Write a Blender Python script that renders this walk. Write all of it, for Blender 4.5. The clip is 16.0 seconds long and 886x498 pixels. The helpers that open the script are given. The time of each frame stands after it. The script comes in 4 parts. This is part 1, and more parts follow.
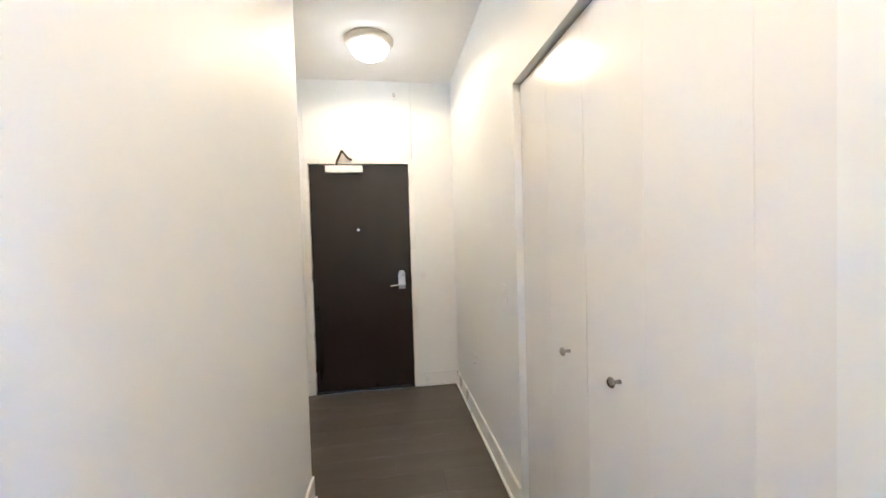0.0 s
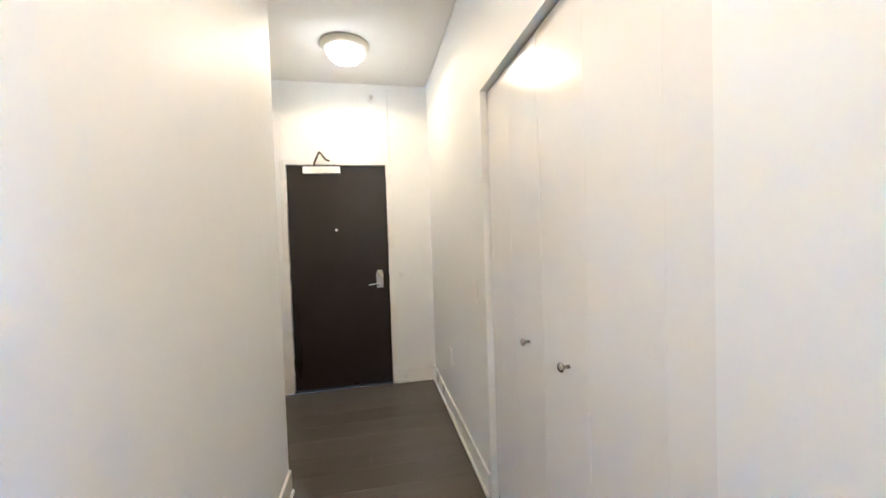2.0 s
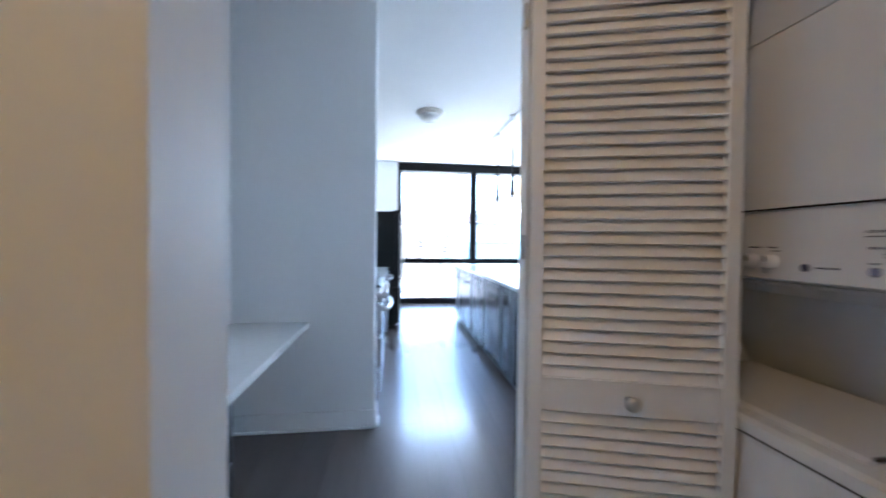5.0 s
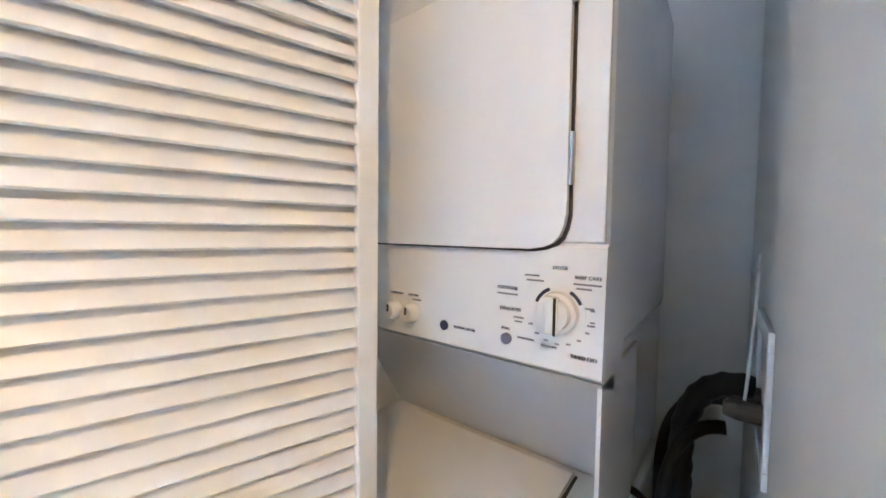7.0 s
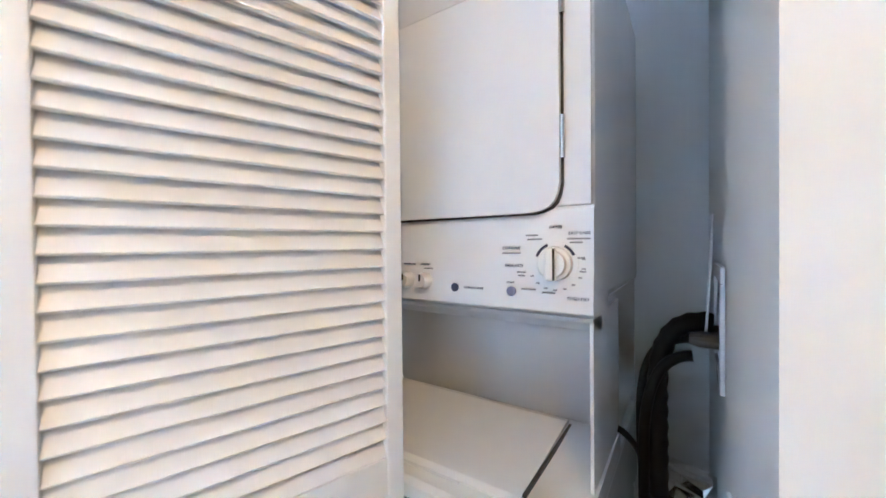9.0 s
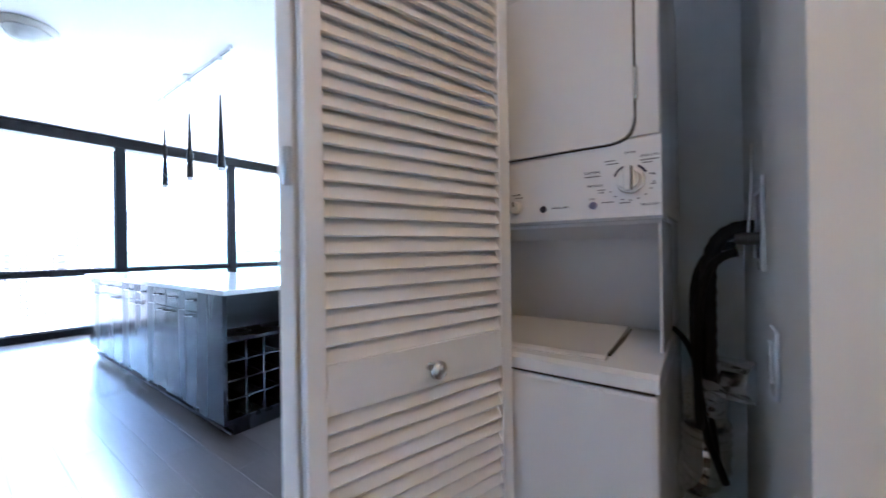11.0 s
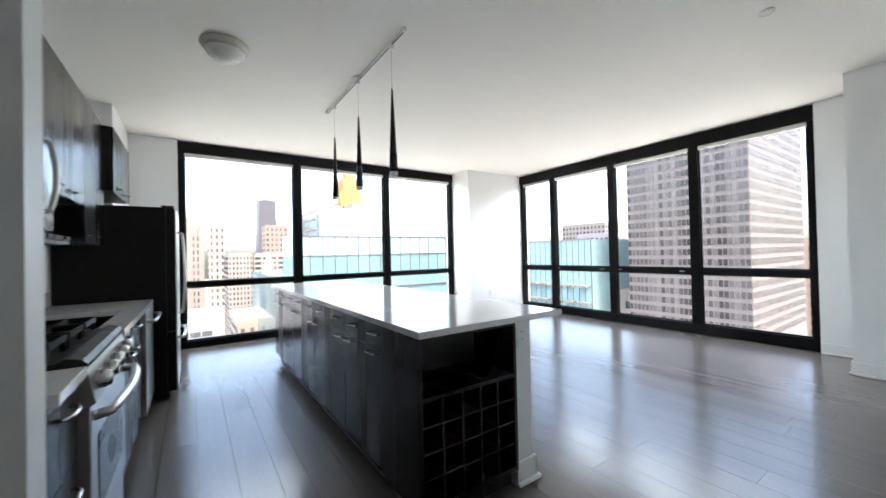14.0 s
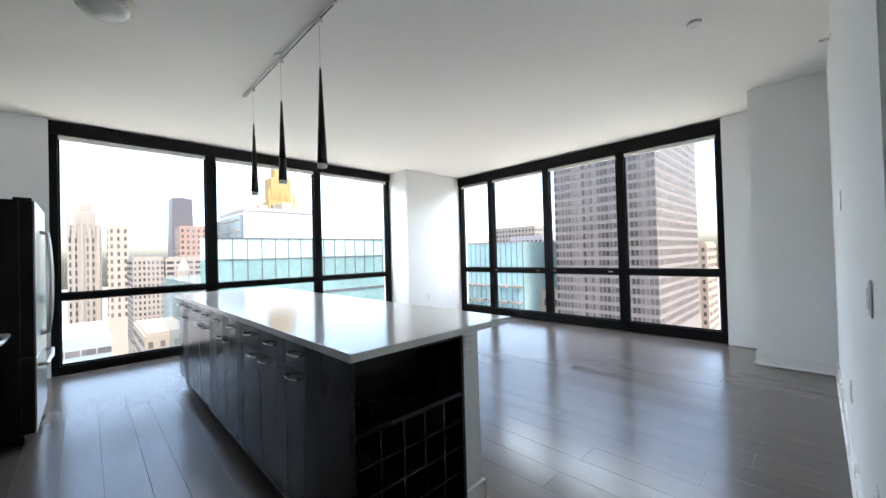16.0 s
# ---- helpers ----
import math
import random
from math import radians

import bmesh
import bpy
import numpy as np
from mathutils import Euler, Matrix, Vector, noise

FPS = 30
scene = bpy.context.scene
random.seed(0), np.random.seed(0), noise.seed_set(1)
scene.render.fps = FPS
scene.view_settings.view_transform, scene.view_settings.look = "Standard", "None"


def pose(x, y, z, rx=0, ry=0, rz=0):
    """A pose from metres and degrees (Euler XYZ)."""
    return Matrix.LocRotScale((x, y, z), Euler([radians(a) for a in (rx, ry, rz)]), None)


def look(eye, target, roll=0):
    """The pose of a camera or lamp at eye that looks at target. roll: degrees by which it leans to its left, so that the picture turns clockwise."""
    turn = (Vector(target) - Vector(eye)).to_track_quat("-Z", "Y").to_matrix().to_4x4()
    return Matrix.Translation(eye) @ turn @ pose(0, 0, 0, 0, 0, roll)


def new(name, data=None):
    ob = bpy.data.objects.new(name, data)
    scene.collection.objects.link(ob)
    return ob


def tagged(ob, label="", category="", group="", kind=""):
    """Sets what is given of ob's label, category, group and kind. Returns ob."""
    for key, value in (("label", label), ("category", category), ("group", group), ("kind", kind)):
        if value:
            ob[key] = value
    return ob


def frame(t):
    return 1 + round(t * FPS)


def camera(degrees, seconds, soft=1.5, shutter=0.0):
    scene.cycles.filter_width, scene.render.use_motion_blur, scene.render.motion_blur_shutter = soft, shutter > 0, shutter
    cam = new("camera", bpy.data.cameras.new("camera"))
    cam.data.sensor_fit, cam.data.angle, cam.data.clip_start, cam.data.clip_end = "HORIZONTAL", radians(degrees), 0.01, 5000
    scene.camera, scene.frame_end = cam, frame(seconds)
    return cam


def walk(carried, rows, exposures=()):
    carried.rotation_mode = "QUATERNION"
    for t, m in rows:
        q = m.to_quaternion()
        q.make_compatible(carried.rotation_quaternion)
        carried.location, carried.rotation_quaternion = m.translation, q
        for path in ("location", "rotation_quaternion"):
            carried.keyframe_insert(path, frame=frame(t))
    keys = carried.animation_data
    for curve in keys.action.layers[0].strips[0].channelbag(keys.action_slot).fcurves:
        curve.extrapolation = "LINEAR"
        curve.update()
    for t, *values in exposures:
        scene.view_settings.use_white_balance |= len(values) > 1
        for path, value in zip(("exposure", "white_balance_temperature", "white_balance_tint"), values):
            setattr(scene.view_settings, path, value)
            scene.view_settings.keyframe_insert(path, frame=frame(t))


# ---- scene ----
cam = camera(101.0, 16.0, shutter=0.4)
PATH = [
    (0, (1.23, -0.062, 1.348), (1.521, 1.916, 1.292), -1.7),
    (0.5, (1.236, -0.138, 1.36), (1.529, 1.84, 1.31), -1.8),
    (1, (1.243, -0.164, 1.342), (1.546, 1.812, 1.288), -1.8),
    (1.5, (1.26, -0.159, 1.342), (1.589, 1.813, 1.283), -1.9),
    (2, (1.274, -0.157, 1.342), (1.655, 1.806, 1.284), -1.9),
    (2.5, (1.268, -0.163, 1.359), (1.665, 1.796, 1.301), -1.8),
    (3, (1.291, -0.2, 1.357), (1.8, 1.733, 1.304), -1.4),
    (3.5, (1.357, -0.243, 1.35), (2.338, 1.499, 1.291), -0.9),
    (4, (1.434, -0.29, 1.335), (2.955, 1.007, 1.275), -0.3),
    (4.5, (1.506, -0.272, 1.296), (3.435, 0.256, 1.255), -0.3),
    (4.8, (1.545, -0.281, 1.29), (3.544, -0.232, 1.253), -0.0),
    (5, (1.556, -0.293, 1.29), (3.54, -0.547, 1.252), 0.6),
    (5.2, (1.562, -0.301, 1.29), (3.489, -0.836, 1.27), 0.9),
    (7.3, (1.899, -0.724, 1.418), (3.055, -2.355, 1.348), 0.2),
    (7.5, (1.907, -0.732, 1.429), (3.034, -2.383, 1.38), -0.1),
    (8, (1.929, -0.737, 1.476), (3.051, -2.392, 1.416), -0.1),
    (8.5, (1.89, -0.659, 1.409), (2.999, -2.322, 1.361), -0.2),
    (8.7, (1.864, -0.62, 1.375), (2.975, -2.282, 1.339), -0.4),
    (10.8, (1.882, -0.336, 1.131), (3.023, -1.978, 1.134), -0.7),
    (11, (1.911, -0.291, 1.148), (3.089, -1.907, 1.147), -0.9),
    (11.5, (2.023, -0.198, 1.159), (3.408, -1.641, 1.16), -1.0),
    (12, (2.223, -0.191, 1.184), (3.825, -1.389, 1.192), -1.0),
    (12.5, (2.394, -0.251, 1.213), (4.122, -1.258, 1.236), -1.2),
    (13, (2.559, -0.313, 1.224), (4.298, -1.301, 1.248), -1.1),
    (13.5, (2.763, -0.383, 1.236), (4.483, -1.404, 1.265), -1.1),
    (14, (2.873, -0.466, 1.261), (4.521, -1.599, 1.284), -1.3),
    (14.5, (2.983, -0.586, 1.253), (4.554, -1.823, 1.276), -1.5),
    (15, (3.043, -0.615, 1.253), (4.565, -1.913, 1.28), -1.4),
    (15.5, (3.076, -0.611, 1.265), (4.538, -1.975, 1.294), -1.4),
    (16, (3.085, -0.61, 1.265), (4.515, -2.008, 1.292), -1.6),
]
# seconds, stops, kelvin, tint
EXPOSURES = [
    (0.0, 6.35, 4100, 10), (3.2, 6.25, 4150, 10), (3.9, 5.8, 4400, 11), (4.4, 4.65, 4500, 11), (5.2, 4.45, 5300, 12),
    (7.3, 6.3, 5000, 8), (8.7, 6.3, 4750, 8), (10.8, 5.15, 5000, 12), (11.1, 4.9, 5000, 13), (11.5, 4.3, 5050, 14), (12.0, 3.85, 5050, 12),
    (13.0, 3.45, 6100, 11), (14.0, 3.12, 6700, 11), (15.0, 2.9, 6600, 10), (16.0, 2.78, 6600, 10),
]
walk(cam, [(t, look(e, a, r)) for t, e, a, r in PATH], EXPOSURES)

# ---- light ----
world = bpy.data.worlds.new("world")
scene.world = world
world.use_nodes = True
sky = world.node_tree.nodes.new("ShaderNodeTexSky")
sky.sky_type = "NISHITA"
sky.sun_disc = False
sky.sun_elevation = radians(64)
sky.sun_rotation = radians(-75)
sky.dust_density = 4.0
world.node_tree.links.new(sky.outputs[0], world.node_tree.nodes["Background"].inputs[0])
world.node_tree.nodes["Background"].inputs[1].default_value = 0.15
sun = new("sun", bpy.data.lights.new("sun", "SUN"))
sun.data.energy, sun.data.angle, sun.data.color = 1.0, radians(10), (1, 0.95, 0.87)
sun.matrix_world = look((0, 0, 100), (46, -12, 0))

CEIL, HALL_CEIL = 2.92, 2.765


def window_fill(name, at, aim, size, watts, color):
    """An added area lamp, out of view just outside a window wall's opening, standing in for sky or street light."""
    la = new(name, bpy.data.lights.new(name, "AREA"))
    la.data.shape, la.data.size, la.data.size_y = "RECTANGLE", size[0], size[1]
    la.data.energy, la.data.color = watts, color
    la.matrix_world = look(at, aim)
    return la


# added fill lamps: two hidden above the window heads, two below the sills
window_fill("sky_fill_east", (10.0, -2.68, 3.5), (6.5, -2.68, 0.6), (4.7, 1.1), 34, (0.82, 0.92, 1.0))
window_fill("sky_fill_south", (6.24, -7.4, 3.5), (6.24, -4.0, 0.6), (4.6, 1.1), 34, (0.82, 0.92, 1.0))
window_fill("street_fill_east", (10.3, -2.68, -0.9), (6.0, -2.68, 2.6), (4.7, 1.1), 12, (1.0, 0.9, 0.74))
window_fill("street_fill_south", (6.24, -7.7, -0.9), (6.24, -3.4, 2.6), (4.6, 1.1), 12, (1.0, 0.9, 0.74))

# the two flush ceiling lights of the entry hall
HALL_LAMPS = ((1.137, 2.61, 0.48), (1.31, 0.10, 0.7))
for lx, ly, watts in HALL_LAMPS:
    bulb = new("hall_bulb", bpy.data.lights.new("hall_bulb", "SPOT"))
    bulb.data.energy, bulb.data.color, bulb.data.shadow_soft_size = watts, (1, 0.54, 0.17), 0.08
    bulb.data.spot_size, bulb.data.spot_blend = radians(168), 0.25
    bulb.matrix_world = look((lx, ly, HALL_CEIL - 0.10), (lx, ly + 0.001, 0))


# ---- materials ----
def material(name, color, rough=0.5, metal=0.0, vary=0.06, scale=6.0, bump=0.0, bump_scale=60.0, stretch=(1, 1, 1), coat=0.0, spec=0.5, by_object=0.0, rough_vary=0.08, by_island=0.0):
    m = bpy.data.materials.new(name)
    m.use_nodes = True
    nt, b = m.node_tree, m.node_tree.nodes["Principled BSDF"]
    tc, mp = nt.nodes.new("ShaderNodeTexCoord"), nt.nodes.new("ShaderNodeMapping")
    mp.inputs["Scale"].default_value = stretch
    nt.links.new(tc.outputs["Object"], mp.inputs[0])
    big, fine = nt.nodes.new("ShaderNodeTexNoise"), nt.nodes.new("ShaderNodeTexNoise")
    big.inputs["Scale"].default_value, fine.inputs["Scale"].default_value = scale, scale * 9
    big.inputs["Detail"].default_value, fine.inputs["Detail"].default_value = 3, 4
    mix = nt.nodes.new("ShaderNodeMix")
    mix.data_type = "FLOAT"
    mix.inputs[0].default_value = 0.4
    for n in (big, fine):
        nt.links.new(mp.outputs[0], n.inputs[0])
    nt.links.new(big.outputs[0], mix.inputs[2])
    nt.links.new(fine.outputs[0], mix.inputs[3])
    val = mix.outputs[0]
    if by_object:
        where, far = nt.nodes.new("ShaderNodeObjectInfo"), nt.nodes.new("ShaderNodeMath")
        far.operation = "MULTIPLY"
        far.inputs[1].default_value = 61.0
        nt.links.new(where.outputs["Random"], far.inputs[0])
        nt.links.new(far.outputs[0], mp.inputs["Location"])
        info = nt.nodes.new("ShaderNodeObjectInfo")
        add = nt.nodes.new("ShaderNodeMath")
        add.operation = "MULTIPLY_ADD"
        add.inputs[1].default_value = by_object
        nt.links.new(info.outputs["Random"], add.inputs[0])
        nt.links.new(val, add.inputs[2])
        val = add.outputs[0]
    ramp = nt.nodes.new("ShaderNodeMapRange")
    ramp.inputs[1].default_value, ramp.inputs[2].default_value = 0.25, 0.75 + by_object
    ramp.inputs[3].default_value, ramp.inputs[4].default_value = 1 - vary, 1 + vary
    nt.links.new(val, ramp.inputs[0])
    shade = ramp.outputs[0]
    if by_island:
        geo, each, both = nt.nodes.new("ShaderNodeNewGeometry"), nt.nodes.new("ShaderNodeMapRange"), nt.nodes.new("ShaderNodeMath")
        each.inputs[3].default_value, each.inputs[4].default_value = 1 - by_island, 1 + by_island
        both.operation = "MULTIPLY"
        nt.links.new(geo.outputs["Random Per Island"], each.inputs[0])
        nt.links.new(each.outputs[0], both.inputs[0])
        nt.links.new(shade, both.inputs[1])
        shade = both.outputs[0]
    tint = nt.nodes.new("ShaderNodeVectorMath")
    tint.operation = "SCALE"
    tint.inputs[0].default_value = color
    nt.links.new(shade, tint.inputs["Scale"])
    nt.links.new(tint.outputs[0], b.inputs["Base Color"])
    rr = nt.nodes.new("ShaderNodeMapRange")
    rr.inputs[1].default_value, rr.inputs[2].default_value = 0.3, 0.7
    rr.inputs[3].default_value, rr.inputs[4].default_value = max(0.02, rough - rough_vary), rough + rough_vary
    nt.links.new(big.outputs[0], rr.inputs[0])
    nt.links.new(rr.outputs[0], b.inputs["Roughness"])
    b.inputs["Metallic"].default_value = metal
    b.inputs["Specular IOR Level"].default_value = spec
    b.inputs["Coat Weight"].default_value = coat
    b.inputs["Coat Roughness"].default_value = 0.08
    if bump:
        bn, bt = nt.nodes.new("ShaderNodeTexNoise"), nt.nodes.new("ShaderNodeBump")
        bn.inputs["Scale"].default_value, bn.inputs["Detail"].default_value = bump_scale, 4
        bt.inputs["Strength"].default_value, bt.inputs["Distance"].default_value = bump, 0.002
        nt.links.new(mp.outputs[0], bn.inputs[0])
        nt.links.new(bn.outputs[0], bt.inputs["Height"])
        nt.links.new(bt.outputs[0], b.inputs["Normal"])
    return m


def glow(name, color, strength):
    m = bpy.data.materials.new(name)
    m.use_nodes = True
    b = m.node_tree.nodes["Principled BSDF"]
    b.inputs["Base Color"].default_value = (0.85, 0.83, 0.78, 1)
    b.inputs["Emission Color"].default_value = (*color, 1)
    b.inputs["Emission Strength"].default_value = strength
    return m


WALL = material("wall_paint", (0.80, 0.81, 0.805), 0.55, vary=0.02, scale=1.6, bump=0.08, bump_scale=160)
CEILING = material("ceiling_paint", (0.81, 0.805, 0.785), 0.8, vary=0.02, scale=1.2, bump=0.1, bump_scale=120)
TRIM = material("white_semigloss_paint", (0.8, 0.8, 0.79), 0.3, vary=0.015, scale=3)
GLOSS_DOOR = material("white_lacquered_door", (0.80, 0.795, 0.785), 0.2, vary=0.015, scale=2, rough_vary=0.04)
LOUVRE = material("white_painted_louvre", (0.82, 0.81, 0.79), 0.38, vary=0.03, scale=5)
PLANK = material("grey_brown_oak_plank", (0.108, 0.093, 0.086), 0.21, vary=0.16, scale=1.6, bump=0.09, bump_scale=30, stretch=(0.5, 5, 1), by_object=0.22, rough_vary=0.03)
GROOVE = material("dark_floor_joint", (0.022, 0.019, 0.017), 0.7)
ESPRESSO = material("espresso_stained_wood", (0.0105, 0.0065, 0.0065), 0.3, vary=0.25, scale=3, stretch=(1, 1, 0.12), bump=0.06, bump_scale=90, rough_vary=0.04)
CABINET = material("black_brown_laminate", (0.010, 0.0095, 0.0115), 0.26, vary=0.22, scale=4, stretch=(1, 1, 0.1), bump=0.04, bump_scale=90, spec=0.32)
CAB_IN = material("dark_cabinet_inside", (0.009, 0.008, 0.009), 0.5)
QUARTZ = material("white_quartz", (0.74, 0.735, 0.72), 0.12, vary=0.035, scale=22, rough_vary=0.03)
STEEL = material("brushed_stainless_steel", (0.60, 0.585, 0.57), 0.3, 1.0, vary=0.04, scale=3, stretch=(12, 12, 0.6), rough_vary=0.02)
CHROME = material("satin_nickel", (0.62, 0.6, 0.57), 0.22, 1.0, vary=0.05)
PEWTER = material("dark_pewter_knob", (0.36, 0.33, 0.29), 0.3, 1.0, vary=0.1)
BLACK = material("black_enamel", (0.012, 0.012, 0.013), 0.25)
RUBBER = material("black_rubber", (0.006, 0.006, 0.0065), 0.55, spec=0.25)
FRAME = material("dark_anodised_aluminium", (0.005, 0.005, 0.006), 0.45, vary=0.12, spec=0.12)
SHADE = material("white_roller_blind_fabric", (0.78, 0.77, 0.74), 0.8, vary=0.04, scale=30)
ENAMEL = material("white_appliance_enamel", (0.82, 0.825, 0.835), 0.2, vary=0.012, scale=3, rough_vary=0.03)
GREY_PLASTIC = material("pale_grey_plastic", (0.68, 0.69, 0.71), 0.4, vary=0.02)
SEAM = material("dark_seam", (0.03, 0.03, 0.03), 0.6)
FOIL = material("crumpled_aluminium_foil", (0.75, 0.74, 0.72), 0.18, 1.0, vary=0.1, scale=20, bump=0.6, bump_scale=40)
PLATE = material("white_plastic_plate", (0.8, 0.8, 0.79), 0.3, vary=0.01)
INK = material("dark_blue_ink", (0.03, 0.035, 0.08), 0.5)
GREY_INK = material("grey_ink", (0.2, 0.2, 0.22), 0.5)
BUTTON_BLUE = material("violet_grey_button", (0.2, 0.22, 0.42), 0.35)
BRASS_DARK = material("dark_bronze_metal", (0.09, 0.08, 0.07), 0.35, 0.9)
LAMP_ON = glow("lit_opal_glass", (1, 0.74, 0.42), 0.4)
OPAL = material("opal_glass", (0.74, 0.73, 0.69), 0.25, vary=0.02)
LAMP_RIM = material("cream_enamel_lamp_rim", (0.62, 0.58, 0.5), 0.45, vary=0.03)
FRIDGE_SIDE = material("dark_grey_textured_enamel", (0.009, 0.009, 0.0095), 0.5, vary=0.1, bump=0.1, bump_scale=300, rough_vary=0.03, spec=0.25)


def glass(name, tint, rough=0.0):
    m = bpy.data.materials.new(name)
    m.use_nodes = True
    b = m.node_tree.nodes["Principled BSDF"]
    b.inputs["Base Color"].default_value = (*tint, 1)
    b.inputs["Transmission Weight"].default_value = 1.0
    b.inputs["Roughness"].default_value = rough
    b.inputs["IOR"].default_value = 1.1
    return m


GLASS = glass("window_glass", (0.97, 0.985, 0.98))


# ---- mesh helpers ----
def link_mesh(name, bm, mat_, smooth=False):
    me = bpy.data.meshes.new(name)
    bm.normal_update()
    bm.to_mesh(me)
    bm.free()
    me.materials.append(mat_)
    if smooth:
        for p in me.polygons:
            p.use_smooth = True
    return new(name, me)


def box(x0, x1, y0, y1, z0, z1, r=0.0, bm=None):
    """A box from its limits, its edges rounded by r, added to bm."""
    bm = bm or bmesh.new()
    made = bmesh.ops.create_cube(bm, size=1)["verts"]
    for v in made:
        v.co = ((x0 + x1) / 2 + v.co.x * (x1 - x0), (y0 + y1) / 2 + v.co.y * (y1 - y0), (z0 + z1) / 2 + v.co.z * (z1 - z0))
    if r:
        edges = list({e for v in made for e in v.link_edges})
        bmesh.ops.bevel(bm, geom=edges, offset=r, segments=2, profile=0.6, affect="EDGES")
    return bm


def lathe(profile, at, axis="z", segs=28, bm=None):
    """A turned shape: profile rows of (radius, height) along the axis from at."""
    bm = bm or bmesh.new()
    rings = []
    for r, h in profile:
        ring = []
        for i in range(segs):
            a = 2 * math.pi * i / segs
            c, s = r * math.cos(a), r * math.sin(a)
            p = {"z": (c, s, h), "y": (c, h, s), "x": (h, c, s)}[axis]
            ring.append(bm.verts.new((at[0] + p[0], at[1] + p[1], at[2] + p[2])))
        rings.append(ring)
    for a, b in zip(rings, rings[1:]):
        for i in range(segs):
            j = (i + 1) % segs
            bm.faces.new((a[i], a[j], b[j], b[i]))
    bm.faces.new(rings[0])
    bm.faces.new(rings[-1])
    bmesh.ops.recalc_face_normals(bm, faces=bm.faces)
    return bm


def tube(points, radius, segs=10, bm=None, ridge=0.0):
    """A round bar along points; ridge makes it corrugated."""
    bm = bm or bmesh.new()
    pts = [Vector(p) for p in points]
    rings, up = [], None
    for i, p in enumerate(pts):
        d = (pts[min(i + 1, len(pts) - 1)] - pts[max(i - 1, 0)]).normalized()
        if up is None:
            up = d.orthogonal().normalized()
        up = (up - d * up.dot(d)).normalized()
        side = d.cross(up)
        r = radius * (1 + (ridge if i % 2 else -ridge))
        rings.append([bm.verts.new(p + r * (math.cos(a) * up + math.sin(a) * side)) for a in (2 * math.pi * k / segs for k in range(segs))])
    for a, b in zip(rings, rings[1:]):
        for i in range(segs):
            j = (i + 1) % segs
            bm.faces.new((a[i], a[j], b[j], b[i]))
    bm.faces.new(rings[0])
    bm.faces.new(rings[-1])
    bmesh.ops.recalc_face_normals(bm, faces=bm.faces)
    return bm


def arc(p0, p1, p2, n=12):
    """Points of a smooth bend from p0 to p2, pulled towards p1."""
    p0, p1, p2 = Vector(p0), Vector(p1), Vector(p2)
    return [(1 - u) ** 2 * p0 + 2 * u * (1 - u) * p1 + u * u * p2 for u in (i / n for i in range(n + 1))]


def prism(outline, axis, a, b, bm=None):
    """An outline of 2D points drawn out along the axis from a to b."""
    bm = bm or bmesh.new()

    def at(p, h):
        return {"x": (h, p[0], p[1]), "y": (p[0], h, p[1]), "z": (p[0], p[1], h)}[axis]
    lo, hi = [bm.verts.new(at(p, a)) for p in outline], [bm.verts.new(at(p, b)) for p in outline]
    n = len(outline)
    for i in range(n):
        bm.faces.new((lo[i], lo[(i + 1) % n], hi[(i + 1) % n], hi[i]))
    bm.faces.new(lo)
    bm.faces.new(hi)
    bmesh.ops.recalc_face_normals(bm, faces=bm.faces)
    return bm


def thing(name, at, label, category, group="", kind=""):
    ob = new(name)
    ob.empty_display_size = 0.1
    ob.location = at
    return tagged(ob, label, category, group, kind)


def origin(ob):
    return ob.location + (origin(ob.parent) if ob.parent else Vector((0, 0, 0)))


def part(name, bm, mat_, parent, label="", smooth=False):
    """One mesh under a thing or a part; bm is in world places."""
    ob = link_mesh(name, bm, mat_, smooth)
    hang(ob, parent)
    return tagged(ob, label)


def hang(ob, parent):
    bpy.context.view_layer.update()
    ob.parent = parent
    ob.matrix_parent_inverse = parent.matrix_world.inverted()


def structure(name, bm, mat_, label, category):
    return tagged(link_mesh(name, bm, mat_), label, category, "", "structure")


def letters(name, text, size, at, turn, mat_, parent, depth=0.0006):
    """Raised lettering in the built-in font, centred at a place."""
    cu = bpy.data.curves.new(name, "FONT")
    cu.body, cu.size, cu.extrude, cu.align_x, cu.align_y = text, size, depth, "CENTER", "CENTER"
    tmp = new(name, cu)
    me = bpy.data.meshes.new_from_object(tmp.evaluated_get(bpy.context.evaluated_depsgraph_get()))
    bpy.data.objects.remove(tmp)
    me.materials.clear()
    me.materials.append(mat_)
    ob = new(name, me)
    ob.matrix_world = Matrix.Translation(at) @ turn
    hang(ob, parent)
    return ob


# ---- the shell ----
WIN_X, WIN_Y = 9.145, -6.52
structure("ground_slab", box(0.2, 9.3, -6.8, 3.5, -0.3, -0.02), GROOVE, "concrete slab under the plank floor", "floor")
structure("ceiling", box(1.828, 9.4, -6.8, 2.3, CEIL, CEIL + 0.2), CEILING, "smooth white painted ceiling of the living room", "ceiling")
structure("ceiling_hall", box(0.2, 1.824, -1.1, 3.5, HALL_CEIL, CEIL + 0.2), CEILING, "smooth white painted lower ceiling of the entry hall", "ceiling")


def wall(name, x0, x1, y0, y1, z0=-0.02, z1=CEIL, label="white painted plaster wall"):
    return structure(name, box(x0, x1, y0, y1, z0, z1), WALL, label, "wall")


